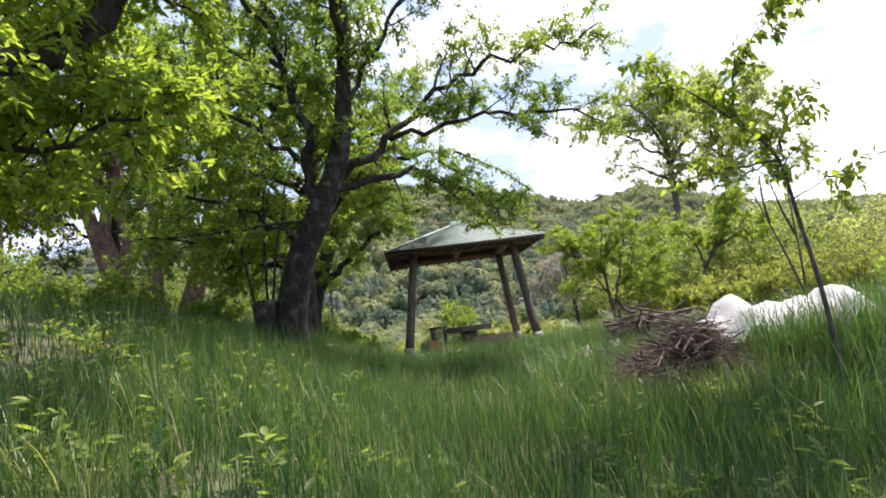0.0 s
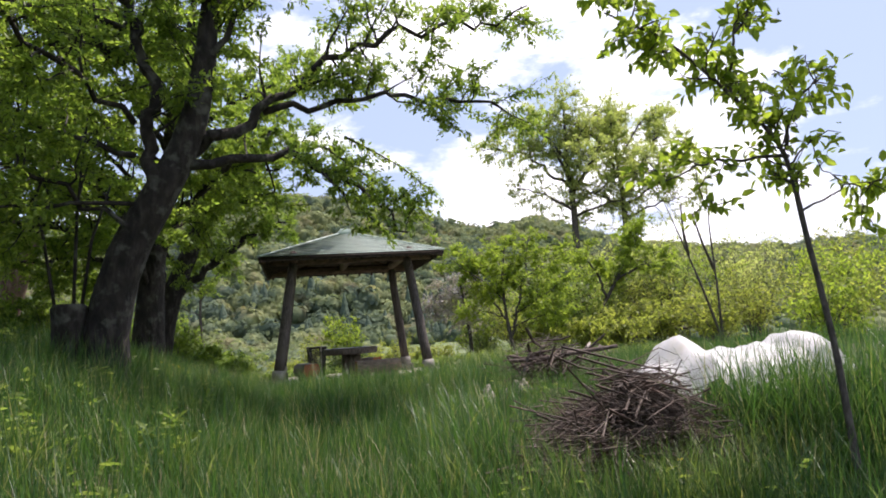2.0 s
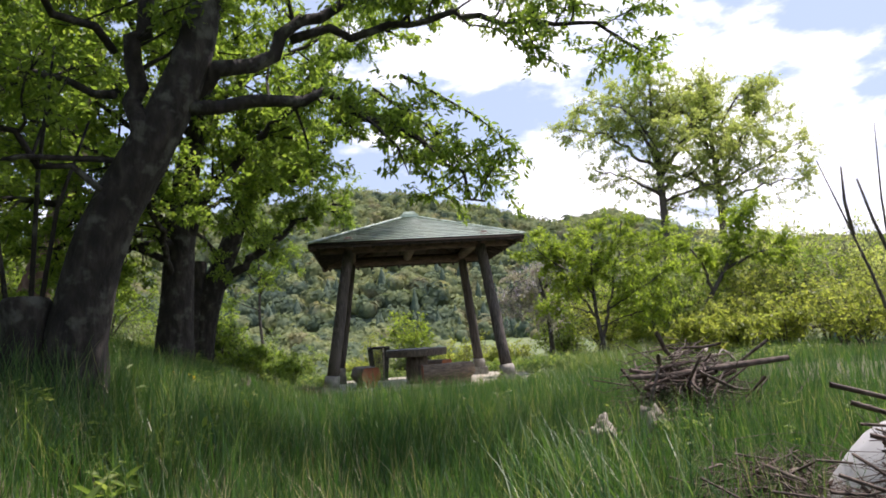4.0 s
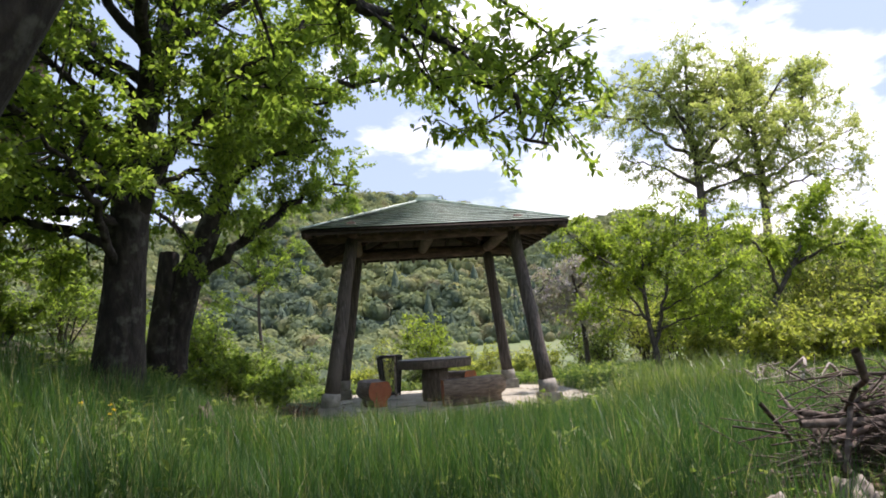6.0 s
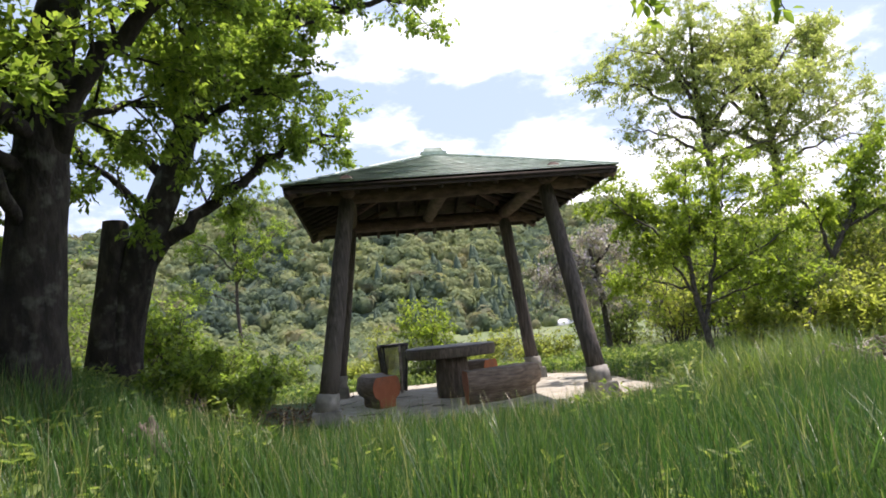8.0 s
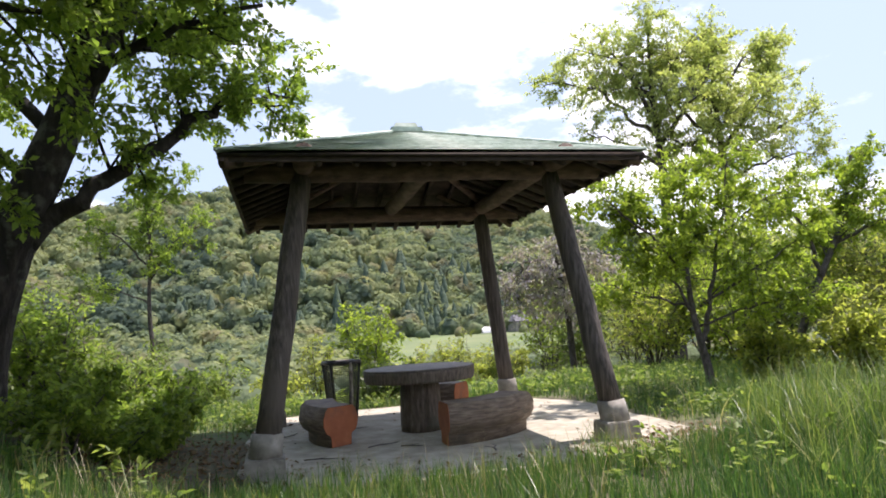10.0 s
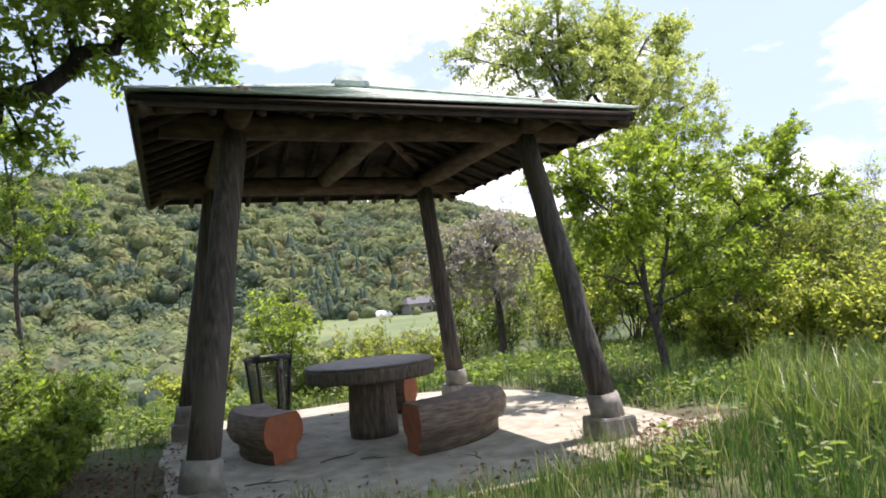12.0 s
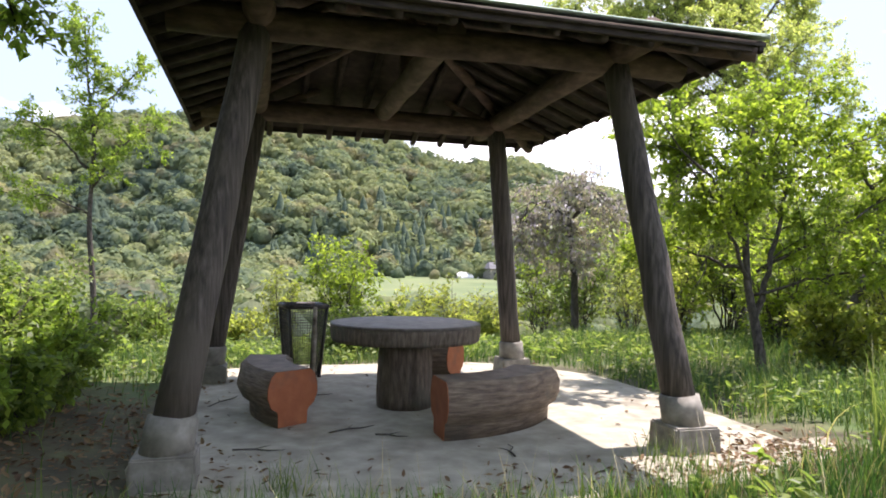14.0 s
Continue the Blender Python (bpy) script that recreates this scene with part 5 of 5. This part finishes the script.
pole = thing("fallen_branch", "long dark fallen branch lying across the thicket", "branch", at=(7.2, 1.6, grid_z(7.2, 1.6)))
child("wood", np_mesh("wood", *tube([(-1.6, -0.3, 0.12), (0, 0, 0.42), (2.0, 0.1, 0.5), (4.5, 0.3, 0.6), (7.0, 0.6, 0.75)], [0.04, 0.05, 0.05, 0.045, 0.03], 8, 0.08), M_BARK_THIN, True), pole)


# ---- brush pile, sheets, debris ----
def stick_heap(name, label, cx, cy, lx, ly, high, count, thick, mat, length=(0.4, 1.5), along=0.3, spread=0.9, singles=120):
    ob = thing(name, label, "brush pile", at=(cx, cy, grid_z(cx, cy)))
    rest = Build()
    for i in range(count):
        u, w = rng.normal(0, 0.42), rng.normal(0, 0.42)
        dome = max(0.0, 1 - (u * u + w * w) * 0.9) * (0.75 + 0.35 * math.sin(5 * u + cx) * math.cos(4 * w))
        x, y = u * lx, w * ly
        z = high * dome * rng.random() ** 0.5 + grid_z(cx + x, cy + y) - ob.location.z + 0.03
        ln = rng.uniform(*length)
        a = along + rng.normal(0, spread)
        d = np.array([math.cos(a), math.sin(a), rng.normal(0, 0.26)]) * ln / 2
        c = np.array([x, y, z])
        bend, kink = rng.normal(0, 0.09, 3) * ln, rng.normal(0, 0.05, 3) * ln
        r = thick * (0.3 + 2.2 * rng.random() ** 5)
        v, f = tube([c - d, c - d * 0.3 + bend, c + d * 0.4 + bend * 0.6 + kink, c + d], [r, r * 0.9, r * 0.7, r * 0.35], 5 if i < singles else 3, 0.08, False)
        if i < singles:
            child("stick", np_mesh("stick", v, f, mat, True), ob)
        else:
            rest.add(v, f)
    tagged(child("brushwood", rest.mesh("brushwood", mat, True), ob), kind="stuff")
    return ob


stick_heap("brush_pile", "heap of cut dead branches and twigs in the grass", 0.93, -12.95, 0.76, 0.58, 0.7, 4800, 0.0048, M_STICK, (0.15, 1.0), 0.3, 1.3, singles=280)
stick_heap("brush_pile", "low spread of grey twigs at the heap's end", 1.2, -11.4, 0.5, 0.8, 0.3, 800, 0.0062, M_STICK, (0.3, 1.1), 1.0)
stick_heap("brush_pile", "tangle of grey dead branches in the meadow", 2.0, -8.7, 0.75, 0.6, 0.78, 420, 0.011, M_STICK, (0.3, 1.3), 0.6, singles=260)
stick_heap("brush_pile", "small weathered heap of pale branches beside the thicket", 4.8, -3.2, 0.8, 0.5, 0.35, 120, 0.02, M_DRIFT, (0.5, 1.5), 0.1, singles=60)


def root_clump(name, label, x, y, size, mat, seed):
    r = np.random.default_rng(seed)
    bm = bmesh.new()
    bmesh.ops.create_icosphere(bm, subdivisions=4, radius=1.0)
    for v in bm.verts:
        p = v.co.copy()
        k = 1 + 0.35 * noise.noise(p * 1.7 + Vector((seed, 0, 0))) + 0.22 * noise.noise(p * 4.5) + 0.1 * noise.noise(p * 11)
        v.co = Vector((p.x * size[0], p.y * size[1], p.z * size[2])) * k
    ob = thing(name, label, "driftwood", at=(x, y, grid_z(x, y)))
    for v in bm.verts:
        v.co.z += size[2] * 0.6
    for f in bm.faces:
        f.smooth = True
    part("body", bm, mat, ob)
    b = Build()
    for i in range(7):
        a = r.uniform(0, 6.28)
        o = np.array([size[0] * 0.6 * math.cos(a), size[1] * 0.6 * math.sin(a), size[2] * r.uniform(0.3, 1.2)])
        d = np.array([math.cos(a), math.sin(a), r.uniform(-0.3, 0.8)]) * r.uniform(0.15, 0.45)
        b.add(*tube([o, o + d * 0.5 + r.normal(0, 0.03, 3), o + d], [0.035, 0.022, 0.008], 6, 0.1))
    child("root_tangle", b.mesh("root_tangle", mat, True), ob)
    return ob


root_clump("root_clump", "bleached knotty root clump lying in the grass", 0.92, -9.25, (0.12, 0.14, 0.22), M_DRIFT, 3)
root_clump("root_clump", "bleached knotty root clump lying in the grass", 1.42, -9.15, (0.13, 0.15, 0.22), M_DRIFT, 5)
root_clump("tree_stump", "small split pale stump in the grass", -2.75, -5.6, (0.1, 0.1, 0.24), M_STICK, 8)
fallen = thing("dead_limb", "thick dead limb lying over the debris heap", "branch", at=(1.75, -8.9, 0.08))
child("wood", np_mesh("wood", *tube([(-0.35, 0.1, 0.5), (0.0, 0.0, 0.5), (0.5, -0.1, 0.55), (1.1, -0.2, 0.6)], [0.024, 0.032, 0.032, 0.026], 9, 0.08), M_STICK, True), fallen)


def sheet(label, x0, x1, y0, y1, peaks, seed):
    """A white sheet draped over a heap."""
    n = 46
    gx, gy = np.meshgrid(np.linspace(x0, x1, n), np.linspace(y0, y1, n))
    z = ground_z(gx, gy) + 0.12
    heap = np.zeros_like(gx)
    for px, py, h, w in peaks:
        d = np.hypot((gx - px) / w, (gy - py) / 0.8)
        heap = np.maximum(heap, h * np.exp(-d ** 2.2))
    z = ground_z(gx, gy) + 0.1 + heap * (1 + 0.06 * lumps(gx, gy, 4.0, seed))
    z += 0.03 * np.abs(lumps(gx, gy * 0.5, 9.0, seed)) + 0.012 * lumps(gx, gy * 0.4, 23, seed)
    edge = np.minimum(np.minimum(gx - x0, x1 - gx), np.minimum(gy - y0, y1 - gy))
    z -= np.clip(0.12 - edge, 0, 0.12) * 0.9
    v = np.stack([gx, gy, z], -1).reshape(-1, 3)
    i, j = np.meshgrid(np.arange(n - 1), np.arange(n - 1), indexing="ij")
    f = np.stack([i * n + j, i * n + j + 1, (i + 1) * n + j + 1, (i + 1) * n + j], -1).reshape(-1, 4)
    c = np.array([(x0 + x1) / 2, (y0 + y1) / 2, grid_z((x0 + x1) / 2, (y0 + y1) / 2)])
    ob = thing("sheet_cover", label, "tarpaulin", at=tuple(c))
    child("sheet", np_mesh("sheet", v - c, f, M_SHEET, True), ob)


sheet("white plastic sheet draped over a heap in the grass", 1.2, 3.6, -12.6, -11.6, [(1.6, -12.15, 0.58, 0.4), (1.92, -12.1, 0.8, 0.36), (2.35, -12.1, 0.64, 0.6), (2.75, -12.1, 0.64, 0.6), (3.12, -12.1, 0.74, 0.4)], 1.0)


# ---- grass, weeds, litter ----
WALK = np.array([p[1][:2] for p in PATH])
TRAIL = np.stack([np.interp(np.linspace(0, 1, 80), np.linspace(0, 1, len(WALK)), WALK[:, k]) for k in (0, 1)], 1)


def keep_off(x, y):
    """Ground that bears no grass: the slab and the shaded earth beside it."""
    sx, sy = np.abs(x - 0.02) / np.where(x > 0, 2.62, 2.1), np.abs(y + 0.12) / 2.55
    on_slab = ((sx ** 5 + sy ** 5) < 1.0) | (np.hypot((x - 2.55) / 0.62, (y + 2.2) / 0.26) < 1)
    bare = (np.hypot((x + 3.0) / 1.5, (y + 0.6) / 2.2) < 1) | (np.hypot((x - 2.75) / 0.7, (y + 1.9) / 0.5) < 1)
    return on_slab, bare


def blades(x, y, h, w, lean, mat, name, segs=3, curl=0.5):
    n = len(x)
    z = ground_z(x, y) - 0.02
    a = rng.uniform(0, 2 * np.pi, n)
    d = np.stack([np.cos(a), np.sin(a), np.zeros(n)], 1)
    b = np.stack([-np.sin(a), np.cos(a), np.zeros(n)], 1) * (w * 0.5)[:, None]
    rows = []
    for i in range(segs + 1):
        t = i / segs
        c = np.stack([x, y, z], 1) + d * (lean * h * t ** 1.9)[:, None]
        c[:, 2] += h * (t - curl * lean * 0.35 * t * t)
        k = (1 - t ** 1.6) * 0.95 + 0.05
        rows += [c - b * k, c + b * k]
    v = np.stack(rows, 1).reshape(-1, 3)
    o = np.arange(n)[:, None] * (2 * segs + 2)
    f = np.concatenate([o + np.array([[2 * i, 2 * i + 1, 2 * i + 3, 2 * i + 2]]) for i in range(segs)])
    return np_mesh(name, v, f, mat)


def scatter(n, x0, x1, y0, y1):
    return rng.uniform(x0, x1, n), rng.uniform(y0, y1, n)


def grass_height(x, y):
    h = 0.43 + 0.15 * lumps(x, y, 0.8, 1.0) + 0.08 * lumps(x, y, 2.6, 3.0)
    h *= np.interp(y, [-20, -11, -9, -6.3, -4.2, -2.6, 0, 8], [0.95, 1.1, 1.25, 1.2, 0.78, 0.5, 0.55, 0.7])
    return np.clip(h, 0.12, 0.7)


def meadow():
    x, y = scatter(128000, -4.4, 3.8, -21, -2.4)
    on_slab, bare = keep_off(x, y)
    d = np.min(np.hypot(x[:, None] - TRAIL[None, :, 0], y[:, None] - TRAIL[None, :, 1]), 1)
    patch = lumps(x, y, 1.7, 5.0)
    ok = ~on_slab & (~bare | (rng.random(len(x)) < 0.06)) & ((patch > -0.45) | (rng.random(len(x)) < 0.45))
    x, y, d = x[ok], y[ok], d[ok]
    h = grass_height(x, y) * rng.uniform(0.45, 1.2, len(x)) * np.clip(0.72 + d * 0.4, 0.72, 1)
    for mark, segs, label in ((d < 1.5, 3, "tall soft green meadow grass"), (d >= 1.5, 2, "tall green meadow grass beside the way")):
        k = int(mark.sum())
        tagged(new("grass", blades(x[mark], y[mark], h[mark], rng.uniform(0.005, 0.012, k), rng.uniform(0.05, 0.6, k), M_GRASS, "grass", segs)), label, "grass", kind="stuff")
    x, y = scatter(62000, -14, 14, -22, 10)
    on_slab, bare = keep_off(x, y)
    ok = ~on_slab & ~bare & ~((x > -4.2) & (x < 3.6) & (y < -2.4))
    x, y = x[ok], y[ok]
    h = grass_height(x, y) * rng.uniform(0.5, 1.2, len(x))
    tagged(new("grass", blades(x, y, h, rng.uniform(0.008, 0.018, len(x)), rng.uniform(0.05, 0.6, len(x)), M_GRASS, "grass_outer", 2)), "rough green grass on the bank and round the gazebo", "grass", kind="stuff")
    x, y = scatter(9000, -4.0, 3.4, -20, -2.6)
    on_slab, bare = keep_off(x, y)
    ok = ~on_slab & (lumps(x, y, 1.1, 9.0) > 0.0)
    x, y = x[ok], y[ok]
    tagged(new("dry_grass", blades(x, y, rng.uniform(0.15, 0.55, len(x)), rng.uniform(0.003, 0.006, len(x)), rng.uniform(0.1, 0.9, len(x)), M_STRAW, "dry_grass")), "straw-coloured dead grass stalks", "grass", kind="stuff")


def ground_cover():
    """Low lush grass and herbs round the slab and before the thicket."""
    x, y = scatter(52000, -5.5, 9.0, -3.2, 7.5)
    on_slab, bare = keep_off(x, y)
    ok = ~on_slab & (~bare | (rng.random(len(x)) < 0.05)) & ((lumps(x, y, 1.3, 2.0) > -0.5) | (rng.random(len(x)) < 0.4))
    x, y = x[ok], y[ok]
    h = (0.24 + 0.1 * lumps(x, y, 1.1, 6.0)) * rng.uniform(0.5, 1.25, len(x)) * np.interp(x, [-5, 2.5, 4, 9], [1, 1, 1.35, 1.5])
    half = rng.random(len(x)) < 0.5
    for mark, mat, label in ((half, M_TUFT, "short pale green grass round the slab"), (~half, M_GRASS, "short deep green grass round the slab")):
        k = int(mark.sum())
        tagged(new("grass", blades(x[mark], y[mark], h[mark], rng.uniform(0.006, 0.013, k), rng.uniform(0.1, 0.8, k), mat, "low_grass", 2, 0.7)), label, "grass", kind="stuff")
    x, y = scatter(15000, -4.5, 8.5, -2.6, 7.0)
    on_slab, bare = keep_off(x, y)
    ok = ~on_slab & ~bare & (lumps(x, y, 1.9, 8.0) > -0.1)
    x, y = x[ok], y[ok]
    n = len(x)
    a = rng.uniform(0, 2 * np.pi, n)
    pos = np.stack([x, y, ground_z(x, y) + rng.uniform(0.03, 0.22, n)], 1)
    v, f = leaf_quads(pos, np.stack([np.cos(a), np.sin(a), np.full(n, 0.4)], 1), rng.uniform(0.05, 0.11, n), 0.5, 0.2)
    tagged(new("weeds", np_mesh("low_weeds", v, f, M_WEED)), "low leafy herbs covering the earth round the slab", "weeds", kind="stuff")


def weeds():
    """Broad-leaved herbs in rosettes and on short stems."""
    cx, cy = scatter(2600, -5.5, 4.5, -20.5, 5.5)
    on_slab, bare = keep_off(cx, cy)
    d = np.min(np.hypot(cx[:, None] - TRAIL[None, :, 0], cy[:, None] - TRAIL[None, :, 1]), 1)
    ok = ~on_slab & ~bare & (d > 0.4) & ((lumps(cx, cy, 0.7, 4.0) > 0.1) | (cy > 2.2) | (cx < -2.2))
    cx, cy = cx[ok], cy[ok]
    per = 13
    n = len(cx) * per
    hx = np.repeat(rng.uniform(0.08, 0.34, len(cx)), per)
    px, py = np.repeat(cx, per), np.repeat(cy, per)
    t = rng.random(n)
    pos = np.stack([px + rng.normal(0, 0.025, n), py + rng.normal(0, 0.025, n), ground_z(px, py) + hx * t + 0.02], 1)
    a = rng.uniform(0, 2 * np.pi, n)
    axis = np.stack([np.cos(a), np.sin(a), np.full(n, 0.5)], 1)
    v, f = leaf_quads(pos, axis, rng.uniform(0.06, 0.13, n), 0.36, 0.25)
    tagged(new("weeds", np_mesh("weeds", v, f, M_WEED)), "broad-leaved meadow herbs among the grass", "weeds", kind="stuff")


def tufts(name, label, spots, per, high, mat, wide=0.012):
    xs, ys, hs = [], [], []
    for x, y, r in spots:
        xs.append(rng.normal(x, r, per))
        ys.append(rng.normal(y, r, per))
        hs.append(high * rng.uniform(0.5, 1.15, per))
    x, y, h = np.concatenate(xs), np.concatenate(ys), np.concatenate(hs)
    tagged(new(name, blades(x, y, h, rng.uniform(wide * 0.6, wide * 1.3, len(x)), rng.uniform(0.1, 0.75, len(x)), mat, name, 4, 0.8)), label, "grass", kind="stuff")


def litter():
    n = 2600
    x = np.concatenate([rng.normal(-2.7, 0.8, n), rng.normal(2.35, 0.45, n // 3), rng.uniform(-2.5, 2.5, 220), rng.normal(1.2, 0.9, 500)])
    y = np.concatenate([rng.normal(-0.8, 1.2, n), rng.normal(-2.35, 0.35, n // 3), rng.uniform(-2.5, 2.3, 220), rng.normal(-2.6, 0.25, 500)])
    on_slab, bare = keep_off(x, y)
    inner = on_slab & (np.hypot(x, y) < 2.0) & (rng.random(len(x)) < 0.85)
    x, y, on_slab = x[~inner], y[~inner], on_slab[~inner]
    z = np.where(on_slab, 0.036, ground_z(x, y) + 0.015)
    a = rng.uniform(0, 2 * np.pi, len(x))
    v, f = leaf_quads(np.stack([x, y, z], 1), np.stack([np.cos(a), np.sin(a), np.full(len(x), 0.35)], 1), rng.uniform(0.03, 0.075, len(x)), 0.45, 0.3, 0.1)
    v[:, 2] = np.maximum(v[:, 2], np.repeat(z, 6) - 0.002)
    tagged(new("leaf_litter", np_mesh("leaf_litter", v, f, M_LITTER)), "dry brown fallen leaves on earth and concrete", "leaf litter", kind="stuff")


meadow()
ground_cover()
weeds()
tufts("tall_grass_tuft", "tall arching grass tufts beside the slab", [(3.0, -2.9, 0.25), (3.5, -2.3, 0.3), (3.9, -3.2, 0.3), (3.2, -3.7, 0.3), (4.5, -2.4, 0.3), (4.8, -1.2, 0.3), (2.6, -3.6, 0.2)], 230, 0.68, M_TUFT, 0.012)
tufts("tall_grass_tuft", "tall grass tufts in the meadow beside the brush pile", [(-0.1, -12.5, 0.2), (0.2, -11.6, 0.25), (0.2, -10.6, 0.25), (1.0, -7.6, 0.3), (1.8, -7.2, 0.3), (2.2, -13.6, 0.25), (2.7, -14.2, 0.3), (1.2, -14.6, 0.25), (2.4, -12.6, 0.2)], 260, 0.72, M_GRASS, 0.012)
tufts("tall_grass_tuft", "sparse grass stalks along the slab's front edge", [(-0.3, -2.95, 0.12), (0.5, -3.0, 0.15), (0.1, -3.3, 0.2), (-0.9, -3.2, 0.2), (1.1, -2.9, 0.15), (-1.5, -3.3, 0.2), (-1.15, -2.3, 0.1), (1.25, -2.2, 0.12), (1.3, -2.4, 0.1)], 60, 0.3, M_TUFT, 0.008)
litter()
tufts("tall_grass_tuft", "thin green and dry stalks growing through the brush pile", [(0.6, -13.75, 0.2), (1.2, -13.8, 0.3), (1.9, -13.5, 0.2), (0.2, -13.45, 0.15), (1.6, -13.5, 0.2), (0.4, -13.8, 0.2), (0.9, -13.9, 0.2)], 140, 0.58, M_TUFT, 0.008)
tufts("tall_grass_tuft", "thick green grass growing up before the white sheet", [(1.75 + 0.2 * k, -13.05 - 0.16 * (k % 3), 0.15) for k in range(11)], 300, 0.98, M_GRASS, 0.012)
spots = [(rng.uniform(-3.6, 2.6), rng.uniform(-18.0, -4.0), rng.uniform(0.06, 0.14)) for _ in range(70)]
tufts("tall_grass_tuft", "lighter clumps of tall grass scattered through the meadow", [s for s in spots if np.min(np.hypot(TRAIL[:, 0] - s[0], TRAIL[:, 1] - s[1])) > 0.5], 90, 0.56, M_TUFT, 0.009)
for x, y, turn, ln in ((-0.6, -0.95, 20, 0.4), (-0.35, -1.2, -30, 0.25), (-1.6, 0.3, 60, 0.5), (-0.9, 0.4, 10, 0.6), (0.4, -1.75, 75, 0.3), (-1.3, -1.4, -15, 0.35)):
    twig = thing("fallen_twig", "dark dry twig lying on the concrete slab", "twig", "fallen twigs", at=(x, y, 0.036))
    twig.rotation_euler = (0, 0, radians(turn))
    child("wood", np_mesh("wood", *tube([(-ln / 2, 0, 0.004), (-ln * 0.1, 0.02, 0.006), (ln * 0.2, -0.01, 0.006), (ln / 2, 0.02, 0.004)], [0.006, 0.006, 0.005, 0.002], 5, 0.1), M_BARK_THIN), twig)
    child("side_shoot", np_mesh("side_shoot", *tube([(-ln * 0.1, 0.02, 0.006), (ln * 0.05, 0.07, 0.008), (ln * 0.15, 0.12, 0.006)], [0.004, 0.003, 0.001], 4, 0), M_BARK_THIN), twig)


def dandelion(x, y):
    ob = thing("yellow_flower", "small yellow wildflower in the grass", "flower", "yellow flowers", at=(x, y, grid_z(x, y)))
    h = 0.3
    child("stem", np_mesh("stem", *tube([(0, 0, 0), (0.01, 0, h)], [0.003, 0.002], 4), M_WEED), ob)
    a = np.linspace(0, 2 * np.pi, 12, endpoint=False)
    v, f = leaf_quads(np.tile([[0.01, 0, h]], (12, 1)), np.stack([np.cos(a), np.sin(a), np.full(12, 0.5)], 1), np.full(12, 0.022), 0.5, 0.0)
    child("petals", np_mesh("petals", v, f, M_YELLOW), ob)


for x, y in ((-3.1, -7.0), (-3.05, -7.2), (-3.3, -7.1), (-3.2, -6.8), (0.9, -13.6), (0.75, -13.4)):
    dandelion(x, y)
